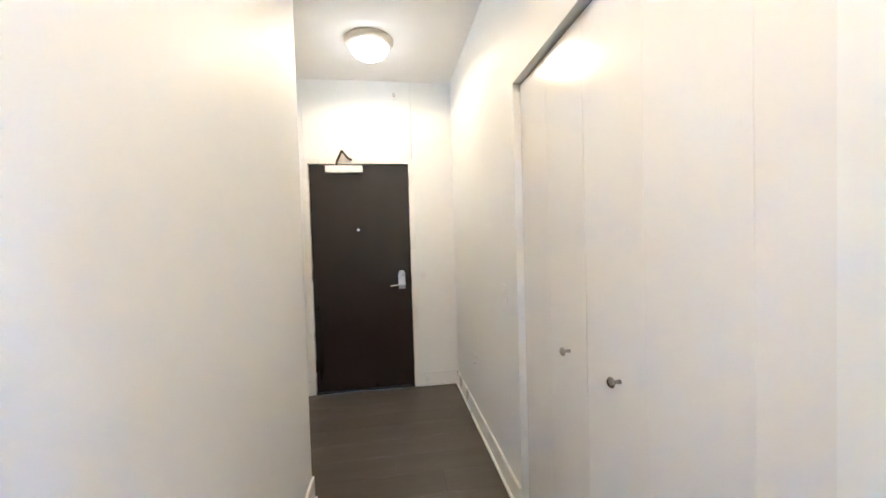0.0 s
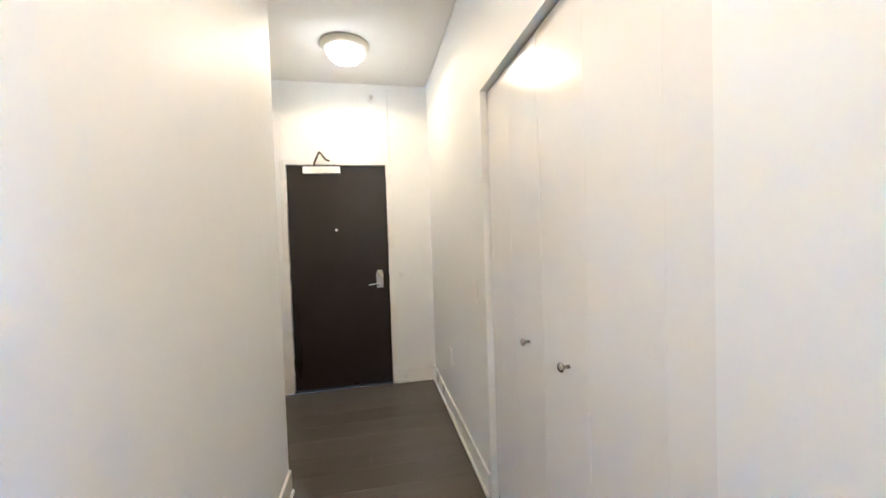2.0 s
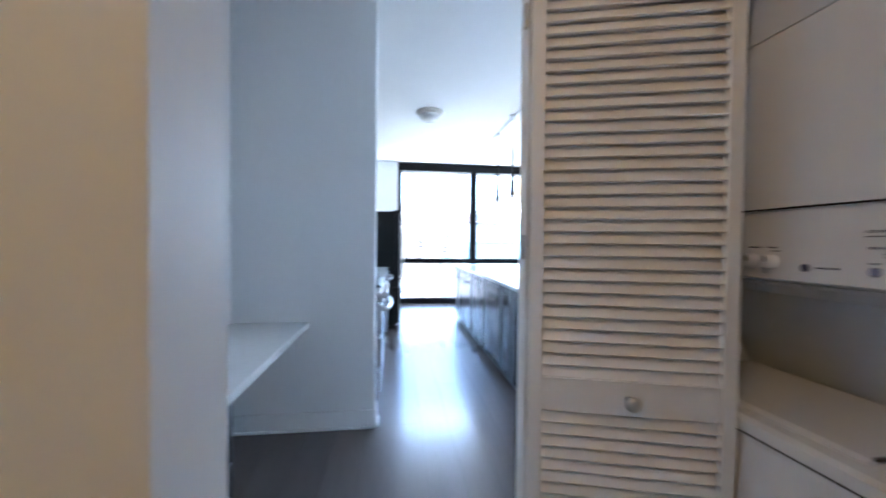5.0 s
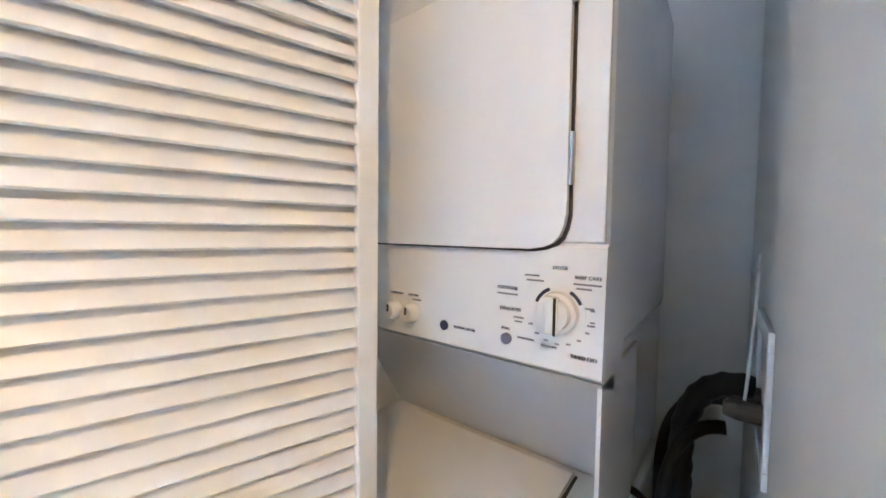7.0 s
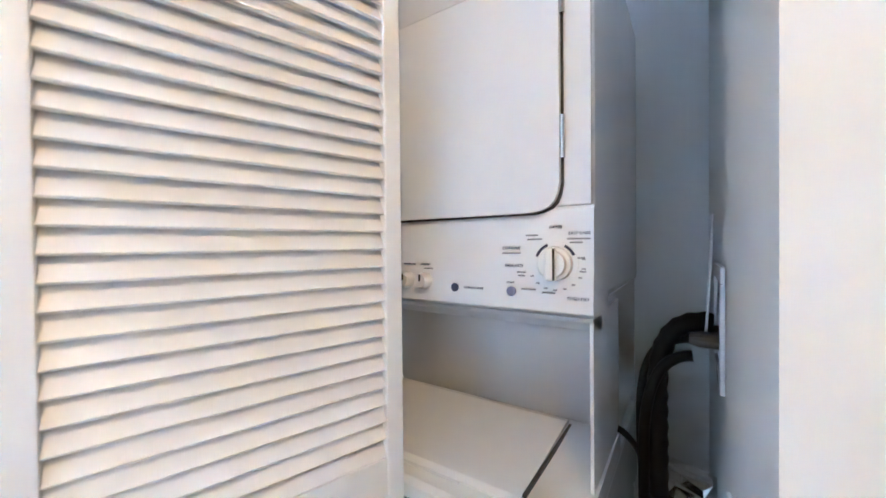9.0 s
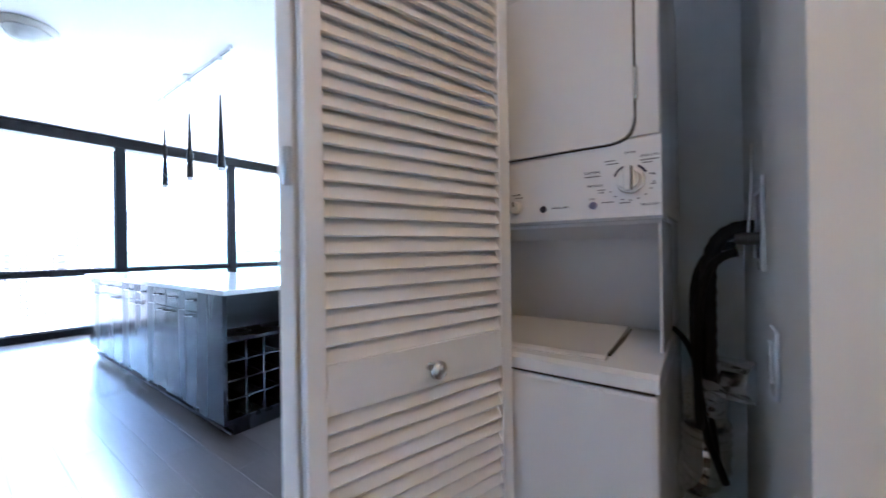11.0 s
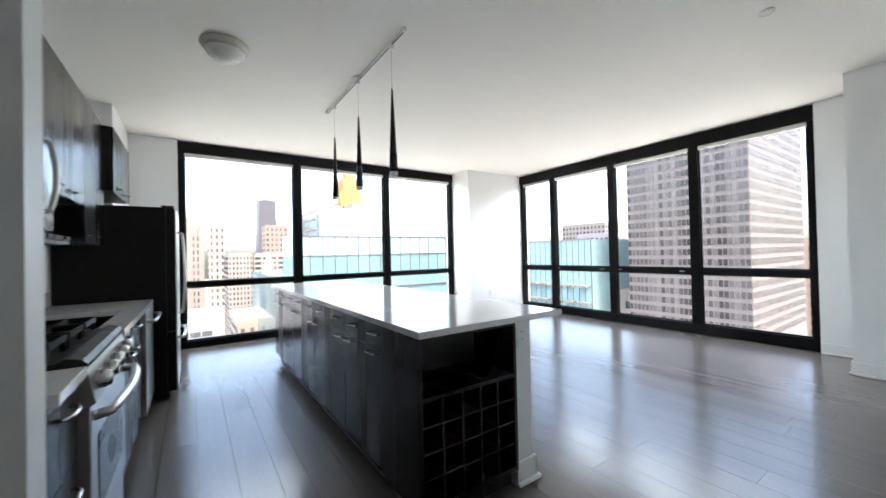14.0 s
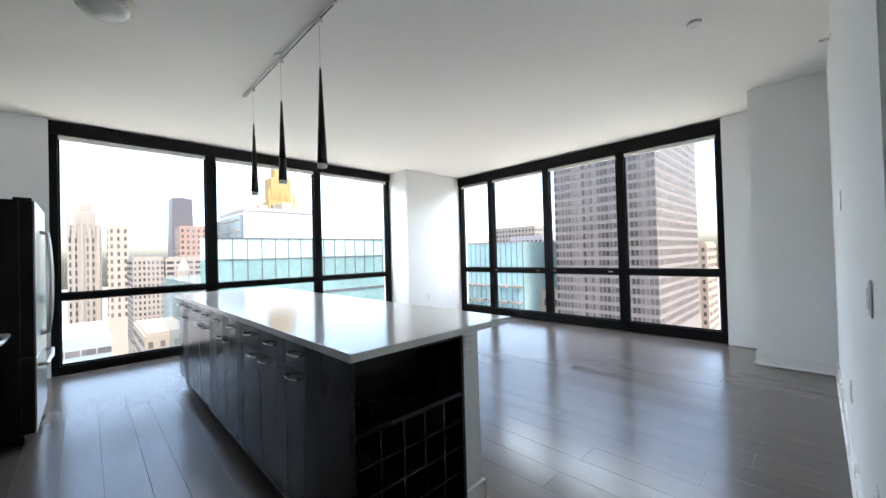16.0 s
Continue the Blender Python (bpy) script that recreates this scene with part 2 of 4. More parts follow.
bm = box(0.2, 0.515, 3.27, 3.45, -0.02, HALL_CEIL)
box(1.46, 1.828, 3.27, 3.45, -0.02, HALL_CEIL, bm=bm)
structure("wall_entry", bm, WALL, "painted wall beside the entry door", "wall")
structure("wall_entry_panel", box(0.519, 1.456, 3.268, 3.45, 2.075, HALL_CEIL), WALL, "painted wall panel above the entry door between fine joints", "wall")
wall("wall_hall_left", 0.6, 0.79, -1.0, 1.9, z1=HALL_CEIL)
wall("wall_hall_alcove", 0.2, 0.43, 1.7, 3.27, z1=HALL_CEIL)
wall("wall_hall_left_end", 0.43, 0.6, 1.7, 1.9, z1=HALL_CEIL)
CL0, CL1, CLZ = 0.348, 1.605, 2.066
bm = box(1.828, 1.944, -0.126, CL0, -0.02, CEIL)
box(1.828, 1.944, CL1, 3.27, -0.02, CEIL, bm=bm)
box(1.828, 1.944, CL0, CL1, CLZ, CEIL, bm=bm)
structure("wall_closet_front", bm, WALL, "painted hall wall around the closet opening", "wall")
wall("wall_closet_back", 2.5, 2.6, 0.25, 1.9)
wall("wall_closet_side", 1.944, 2.5, 0.22, 0.32)
wall("wall_closet_far", 1.944, 2.5, 1.7, 1.8)
wall("wall_nook_back", 2.6, 4.24, 0.78, 0.9)
wall("wall_nook_end", 4.106, 4.24, -0.15, 0.78, label="white painted wall between the desk nook and the kitchen")
wall("wall_kitchen", 4.24, 9.3, 0.47, 0.6)
wall("wall_hall_end", 0.2, 1.819, -1.0, -0.87, label="white painted wall beside the laundry closet")
wall("wall_laundry_side", 1.7, 1.819, -1.9, -1.0)
wall("wall_laundry_back", 1.7, 2.66, -1.95, -1.83)
LAUN_Z = 2.07
bm = box(2.66, 2.772, -1.95, -0.89, -0.02, CEIL)
box(1.819, 2.66, -1.0, -0.89, LAUN_Z, CEIL, bm=bm)
structure("wall_laundry_front", bm, WALL, "white painted wall around the laundry closet opening", "wall")
wall("wall_living_inner", 2.66, 2.97, -5.70, -1.95)
wall("wall_living_column", 2.70, 3.56, -6.75, -5.70, label="pale grey painted wall pier beside the window")
wall("wall_window_stub", 3.56, 3.905, -6.75, -6.46)
wall("wall_corner_column", 8.585, 9.4, -6.75, -5.045, label="white painted structural column in the window corner")
wall("wall_window_return", 9.10, 9.4, -0.316, 0.47, label="white painted wall between the fridge and the window")
wall("wall_kitchen_pier", 8.0, 9.10, 0.21, 0.47, label="white painted pier between the fridge and the window")
structure("wall_sill_east", box(9.2, 9.4, -5.045, -0.316, -0.3, 0.03), FRAME, "dark sill under the window", "sill")
structure("wall_sill_south", box(3.905, 8.585, -6.75, -6.57, -0.3, 0.03), FRAME, "dark sill under the window", "sill")
structure("wall_head_east", box(9.2, 9.4, -5.045, -0.316, 2.88, CEIL), FRAME, "dark head over the window", "wall")
structure("wall_head_south", box(3.905, 8.585, -6.75, -6.57, 2.88, CEIL), FRAME, "dark head over the window", "wall")


def skirting(name, x0, x1, y0, y1, out):
    """Baseboard along a wall line; out is the side on which it stands proud."""
    h, t = 0.127, 0.014
    dx, dy = out
    bm = bmesh.new()
    for hh, tt in ((h, t), (0.02, t + 0.012)):
        a0, a1 = min(x0, x0 + dx * tt), max(x1, x1 + dx * tt)
        b0, b1 = min(y0, y0 + dy * tt), max(y1, y1 + dy * tt)
        box(a0, a1, b0, b1, 0.002, hh, 0.004, bm)
    return structure(name, bm, TRIM, "white painted baseboard with a quarter-round foot", "baseboard")


skirting("baseboard_entry", 1.462, 1.812, 3.27, 3.27, (0, -1))
skirting("baseboard_alcove_end", 0.445, 0.513, 3.27, 3.27, (0, -1))
skirting("baseboard_closet_wall", 1.828, 1.828, CL1 + 0.002, 3.255, (-1, 0))
skirting("baseboard_closet_end", 1.828, 1.828, -0.126, CL0 - 0.002, (-1, 0))
skirting("baseboard_hall_left", 0.79, 0.79, -0.85, 1.9, (1, 0))
skirting("baseboard_hall_left_end", 0.43, 0.79, 1.9, 1.9, (0, 1))
skirting("baseboard_alcove", 0.43, 0.43, 1.93, 3.255, (1, 0))
skirting("baseboard_nook", 4.106, 4.106, -0.15, 0.78, (-1, 0))
skirting("baseboard_nook_tip", 4.106, 4.24, -0.15, -0.15, (0, -1))
skirting("baseboard_wall_tip", 1.828, 1.944, -0.126, -0.126, (0, -1))
skirting("baseboard_nook_back", 2.6, 4.09, 0.78, 0.78, (0, -1))
skirting("baseboard_living", 2.97, 2.97, -5.685, -1.95, (1, 0))
skirting("baseboard_laundry_outer", 2.772, 2.772, -1.935, -0.89, (1, 0))
skirting("baseboard_living_return", 2.8, 2.97, -1.95, -1.95, (0, 1))
skirting("baseboard_pier", 2.985, 3.56, -5.70, -5.70, (0, 1))
skirting("baseboard_pier_side", 3.56, 3.56, -6.44, -5.70, (1, 0))
skirting("baseboard_stub", 3.575, 3.90, -6.46, -6.46, (0, 1))
skirting("baseboard_column", 8.585, 8.585, -6.5, -5.045, (-1, 0))
skirting("baseboard_column_side", 8.585, 9.13, -5.045, -5.045, (0, 1))
skirting("baseboard_window_return", 9.10, 9.10, -0.3, 0.2, (-1, 0))
skirting("baseboard_laundry_jamb", 2.665, 2.772, -0.89, -0.89, (0, 1))


# ---- windows ----
def window_wall(name, along, plane, starts, depth, z0, zr0, zr1, zh, handles):
    """A window wall: frame members, a mid rail, panes and a blind in each bay. along: 'y' (facing -x) or 'x' (facing +y)."""
    def b(a0, a1, d0, d1, c0, c1, r=0.004):
        if along == "y":
            return box(plane + d0, plane + d1, a0, a1, c0, c1, r)
        return box(a0, a1, plane - d1, plane - d0, c0, c1, r)
    lo, hi = min(starts), max(starts)
    at = (plane, (lo + hi) / 2, 0.03) if along == "y" else ((lo + hi) / 2, plane, 0.03)
    w = thing(name, at, "floor-to-ceiling window wall in dark aluminium frames with a mid rail", "window", kind="structure")
    e = 0.045
    part("sill_rail", b(lo, hi, 0, depth, 0.005, z0), FRAME, w)
    part("head_rail", b(lo, hi, -0.03, depth, zh, CEIL - 0.012), FRAME, w)
    edges = [lo] + sorted(starts)[1:-1] + [hi]
    for i, a in enumerate(edges):
        m0, m1 = (a, a + 0.07) if i == 0 else (a - 0.07, a) if i == len(edges) - 1 else (a - 0.06, a + 0.06)
        part("mullion", b(m0, m1, -0.004, depth, z0, zh), FRAME, w)
    for i, (a, c) in enumerate(zip(edges, edges[1:])):
        g0, g1 = a + (0.07 if i == 0 else 0.06), c - (0.07 if i == len(edges) - 2 else 0.06)
        part("mid_rail", b(g0, g1, 0.004, depth - 0.004, zr0, zr1), FRAME, w)
        for c0, c1 in ((z0, zr0), (zr1, zh)):
            p = part("pane", b(g0, g1, depth * 0.55, depth * 0.55 + 0.006, c0, c1, 0), GLASS, w)
            p.visible_shadow = False
            bead = bmesh.new()
            for q in ((g0, g0 + 0.018, c0, c1), (g1 - 0.018, g1, c0, c1), (g0, g1, c0, c0 + 0.018), (g0, g1, c1 - 0.018, c1)):
                t = b(q[0], q[1], depth * 0.3, depth * 0.53, q[2], q[3], 0)
                tmp = bpy.data.meshes.new("t")
                t.to_mesh(tmp)
                t.free()
                bead.from_mesh(tmp)
                bpy.data.meshes.remove(tmp)
            part("glazing_bead", bead, FRAME, w)
        part("roller_blind", b(g0 + 0.004, g1 - 0.004, 0.004, 0.05, zh - 0.058, zh - 0.002, 0.012), SHADE, w, "rolled-up white blind")
        if i in handles:
            for u in (g0 + 0.08, g1 - 0.12):
                part("latch", b(u, u + 0.07, -0.03, 0.002, zr0 + 0.03, zr0 + 0.045, 0.004), CHROME, w)
    return w


window_wall("window_1", "y", WIN_X, [-5.04, -3.51, -1.905, -0.316], 0.11, 0.10, 0.862, 0.925, 2.765, ())
window_wall("window_2", "x", WIN_Y, [3.905, 5.18, 6.46, 7.72, 8.58], 0.11, 0.145, 0.876, 0.952, 2.735, (1, 2))


# ---- entry hall ----
def entry_door():
    d = thing("door_1", (0.98, 3.3, 0.005), "closed espresso-brown entry door in a white steel frame", "door", kind="structure")
    leaf = part("door_leaf", box(0.556, 1.42, 3.295, 3.34, 0.012, 2.03, 0.002), ESPRESSO, d, "dark brown wood-veneer door leaf")
    f = bmesh.new()
    box(0.505, 0.553, 3.258, 3.42, 0.0, 2.075, 0.003, f)
    box(1.423, 1.471, 3.258, 3.42, 0.0, 2.075, 0.003, f)
    box(0.553, 1.423, 3.258, 3.42, 2.033, 2.075, 0.003, f)
    part("door_frame", f, TRIM, d)
    part("threshold", box(0.553, 1.423, 3.262, 3.42, 0.001, 0.011, 0.002), BRASS_DARK, d)
    part("backing", box(0.54, 1.44, 3.36, 3.4, 0.0, 2.05), BLACK, d)
    for z in (0.25, 1.05, 1.85):
        part("hinge", lathe([(0.007, -0.055), (0.007, 0.055)], (0.552, 3.287, z), segs=10), CHROME, d)
    lock = part("lock_plate", prism([(1.335 + x, 0.98 + z) for x, z in ((-0.03, -0.075), (0.03, -0.075), (0.033, 0.05), (0.022, 0.092), (-0.022, 0.092), (-0.033, 0.05))], "y", 3.272, 3.295), CHROME, d, "satin nickel lock plate with rounded top")
    part("lever", tube([(1.337, 3.272, 0.945), (1.337, 3.235, 0.945), (1.325, 3.228, 0.945), (1.28, 3.226, 0.944), (1.23, 3.228, 0.94)], 0.0095), CHROME, lock, smooth=True)
    part("thumb_turn", box(1.329, 1.345, 3.252, 3.272, 1.02, 1.04, 0.003), CHROME, lock)
    part("strike", box(1.4205, 1.4235, 3.27, 3.294, 0.93, 1.02), BRASS_DARK, d)
    part("peephole", lathe([(0.0125, -0.007), (0.0125, 0.0)], (0.962, 3.295, 1.45), "y", 14), CHROME, d)
    c = part("closer_body", box(0.70, 1.02, 3.235, 3.295, 1.955, 2.015, 0.006), TRIM, d, "white door closer body")
    part("closer_arm", tube([(0.80, 3.25, 2.02), (0.80, 3.25, 2.05), (0.85, 3.19, 2.125), (0.855, 3.19, 2.13)], 0.009), BRASS_DARK, c)
    part("closer_link", tube([(0.855, 3.19, 2.13), (0.90, 3.235, 2.075), (0.93, 3.25, 2.065)], 0.009), BRASS_DARK, c)
    return d


entry_door()


def wall_plate(name, at, face, label, category, w=0.072, h=0.116, style="rocker"):
    """A switch or socket plate on a wall; face: the way it looks."""
    p = thing(name, at, label, category)
    x, y, z = at

    def b(u0, u1, d0, d1, z0, z1, r=0.0015):
        if face[0]:
            a, c = sorted((x + face[0] * d0, x + face[0] * d1))
            return box(a, c, y + u0, y + u1, z + z0, z + z1, r)
        a, c = sorted((y + face[1] * d0, y + face[1] * d1))
        return box(x + u0, x + u1, a, c, z + z0, z + z1, r)
    part("plate", b(-w / 2, w / 2, 0.001, 0.007, -h / 2, h / 2, 0.003), PLATE, p)
    if style == "rocker":
        part("rocker", b(-0.017, 0.017, 0.007, 0.011, -0.034, 0.034), PLATE, p)
    elif style == "socket":
        for s in (-0.022, 0.022):
            o = part("outlet_face", b(-0.017, 0.017, 0.007, 0.009, s - 0.014, s + 0.014), PLATE, p)
            for u in (-0.007, 0.005):
                part("slot", b(u, u + 0.0025, 0.009, 0.0095, s - 0.004, s + 0.006, 0), SEAM, o)
    return p


wall_plate("light_switch", (1.545, 3.27, 0.98), (0, -1), "white rocker light switch on the wall by the entry door", "switch")
wall_plate("light_switch", (1.828, 1.79, 1.04), (-1, 0), "white rocker light switch beside the closet", "switch")
wall_plate("wall_socket", (1.828, 2.50, 0.46), (-1, 0), "white wall socket low on the hall wall", "socket", style="socket")


def sprinkler(at, way, label):
    s = thing("sprinkler_head", at, label, "sprinkler")
    x, y, z = at
    k = 0 if way[0] else 1

    def m(u):
        return (x + way[0] * u, y + way[1] * u, z)
    ax = "x" if way[0] else "y"
    sg = way[0] + way[1]
    part("escutcheon", lathe([(0.034, 0.001 * sg), (0.034, 0.004 * sg), (0.02, 0.01 * sg)], at, ax, 20), PLATE, s)
    part("stem", lathe([(0.009, 0.009 * sg), (0.009, 0.045 * sg), (0.005, 0.06 * sg)], at, ax, 12), CHROME, s)
    part("deflector", lathe([(0.017, 0.062 * sg), (0.017, 0.064 * sg)], at, ax, 16), CHROME, s)
    return s


sprinkler((1.316, 3.268, 2.63), (0, -1), "small white and chrome sprinkler head above the entry door")


def dome_light(at, lit, label, r=0.172):
    """A flush ceiling light: a dished metal rim and a glass bowl."""
    d = thing("ceiling_light", at, label, "ceiling light")
    part("rim", lathe([(r * 0.72, -0.001), (r, -0.002), (r, -0.014), (r * 0.94, -0.03), (r * 0.84, -0.043), (r * 0.8, -0.044)], at, segs=40), LAMP_RIM, d, smooth=True)
    rows = [(r * 0.79, -0.043)] + [(r * 0.79 * math.cos(a), -0.043 - 0.088 * math.sin(a)) for a in (radians(k) for k in (12, 25, 38, 52, 66, 78, 86))]
    bowl = part("bowl", lathe(rows, at, segs=40), LAMP_ON if lit else OPAL, d, "lit opal glass bowl" if lit else "unlit white glass bowl", smooth=True)
    if lit:
        bowl.visible_shadow = False
    return d


for lx, ly, watts in HALL_LAMPS:
    dome_light((lx, ly, HALL_CEIL), True, "lit round flush ceiling light with opal glass bowl")
dome_light((6.15, -0.70, CEIL), False, "unlit round flush ceiling light with white glass bowl over the kitchen")


def closet_door(y0, y1, knob_y):
    """A pair of flat bifold panels with one knob."""
    d = thing("bifold_door", (1.885, (y0 + y1) / 2, 0.025), "closed glossy white flat bifold closet door with a round knob", "door", "hall closet bifold doors")
    mid = (y0 + y1) / 2
    for a, b in ((y0, mid), (mid, y1)):
        p = part("panel", box(1.862, 1.895, a + 0.0004, b - 0.0004, 0.02, CLZ - 0.011, 0.0008), GLOSS_DOOR, d)
        if a < knob_y < b:
            part("knob", lathe([(0.0065, 0.0), (0.0055, -0.016), (0.008, -0.02), (0.0155, -0.026), (0.0155, -0.031), (0.010, -0.036)], (1.862, knob_y, 0.93), "x", 22), PEWTER, p, "round brushed metal knob", smooth=True)
    return d


closet_door(1.05, CL1 - 0.004, 1.165)
closet_door(0.49, 1.049, 0.875)
structure("closet_filler", box(1.8625, 1.895, CL0 + 0.002, 0.4902, 0.004, CLZ - 0.003, 0.0004), GLOSS_DOOR, "narrow fixed white filler strip beside the closet doors", "trim")
tagged(link_mesh("closet_track", box(1.868, 1.892, 0.49, CL1 - 0.004, CLZ - 0.009, CLZ - 0.001), BRASS_DARK), "dark metal bifold track under the closet head", "track")
structure("closet_floor_strip", box(1.866, 1.92, CL0 + 0.002, CL1 - 0.002, -0.01, 0.004), BLACK, "dark gap strip below the closet doors", "trim")


# ---- desk nook ----
def desk():
    d = thing("built_in_desk", (3.35, 0.5, 0.0), "built-in white topped desk over a dark drawer pedestal", "desk")
    part("desktop", box(2.604, 4.103, 0.287, 0.777, 0.705, 0.742, 0.003), QUARTZ, d, "white desktop")
    part("pedestal_body", box(2.61, 2.96, 0.31, 0.775, 0.004, 0.704, 0.002), CABINET, d, "dark drawer pedestal")
    for i in range(3):
        z = 0.06 + i * 0.215
        f = part("drawer_front", box(2.613, 2.957, 0.292, 0.309, z, z + 0.208, 0.002), CABINET, d)
        handle(f, (2.785, 0.292, z + 0.165), "-y", 0.10)
    return d


def handle(parent, at, way, length, r=0.0048):
    """A bowed bar pull. way: '-y' or '+y' for a front that looks that way."""
    x, y, z = at
    s = -1 if way == "-y" else 1
    h = length / 2
    pts = [(x - h, y, z), (x - h * 0.98, y + s * 0.018, z), (x - h * 0.6, y + s * 0.028, z), (x, y + s * 0.031, z), (x + h * 0.6, y + s * 0.028, z), (x + h * 0.98, y + s * 0.018, z), (x + h, y, z)]
    return part("handle", tube(pts, r, 8), CHROME, parent, "bowed satin nickel pull", smooth=True)


desk()


# ---- laundry closet ----
SLAT_PITCH = 0.0292


def louvre_leaf(parent, name, length, knob):
    """A louvred door leaf built along local x from 0 to length, outer face towards -y, then returned to be placed."""
    t, h0, h1, st = 0.014, 0.012, 2.035, 0.032
    leaf = thing(name, (0, 0, 0), "", "")
    rails = [(h0, h0 + 0.11), (0.885, 0.966), (h1 - 0.07, h1)]
    made = []
    for x0, x1 in ((0, st), (length - st, length)):
        made.append(part("stile", box(x0, x1, -t, t, h0, h1, 0.003), LOUVRE, leaf))
    for z0, z1 in rails:
        made.append(part("rail", box(st, length - st, -t * 0.92, t * 0.92, z0, z1, 0.002), LOUVRE, leaf))
    slat = bpy.data.meshes.new("slat")
    w, th, a = 0.0172, 0.0028, radians(60)
    sb = bmesh.new()
    ca, sa = math.cos(a), math.sin(a)
    outline = [(-w, -th * 0.6), (-w * 0.96, -th), (w * 0.96, -th), (w, -th * 0.6), (w, th * 0.6), (w * 0.96, th), (-w * 0.96, th), (-w, th * 0.6)]
    prism([(p * ca - q * sa, p * sa + q * ca) for p, q in outline], "x", st - 0.002, length - st + 0.002, sb)
    sb.to_mesh(slat)
    sb.free()
    slat.materials.append(LOUVRE)
    for (a0, a1) in ((rails[0][1], rails[1][0]), (rails[1][1], rails[2][0])):
        n = int((a1 - a0) / SLAT_PITCH)
        for i in range(n):
            o = new("slat", slat)
            o.location = (0, 0, a0 + (a1 - a0) * (i + 0.5) / n)
            o.parent = leaf
            made.append(o)
    if knob:
        made.append(part("knob", lathe([(0.008, 0.0), (0.0065, -0.014), (0.010, -0.018), (0.0165, -0.026), (0.0165, -0.032), (0.008, -0.037)], (length * 0.5, -t, 0.925), "y", 22), CHROME, leaf, "round brushed nickel knob", smooth=True))
    return leaf


def laundry_door():
    d = thing("louvred_bifold_door", (2.45, -0.85, 0.012), "white louvred wooden bifold door folded half open", "door")
    hinge, track, pivot = Vector((2.420, -0.618, 0)), Vector((2.292, -1.062, 0)), Vector((2.645, -1.035, 0))
    for name, a, b, knob, flip in (("outer_leaf", hinge, track, True, False), ("pivot_leaf", pivot, Vector((2.452, -0.612, 0)), False, False)):
        v = b - a
        leaf = louvre_leaf(d, name, v.length, knob)
        leaf.matrix_world = Matrix.Translation(a) @ Matrix.Rotation(math.atan2(v.y, v.x), 4, "Z")
        hang(leaf, d)
    for z in (0.3, 1.28, 1.85):
        part("leaf_hinge", box(2.430, 2.444, -0.612, -0.602, z - 0.03, z + 0.03, 0.002), CHROME, d)
    return d


laundry_door()
tagged(link_mesh("door_track", box(1.822, 2.657, -1.0, -0.975, LAUN_Z - 0.022, LAUN_Z - 0.002), BRASS_DARK), "dark metal bifold track in the laundry closet head", "track")
structure("door_jamb_laundry", box(2.648, 2.659, -1.0, -0.884, 0.0, LAUN_Z - 0.002), TRIM, "white painted jamb of the laundry closet", "trim")


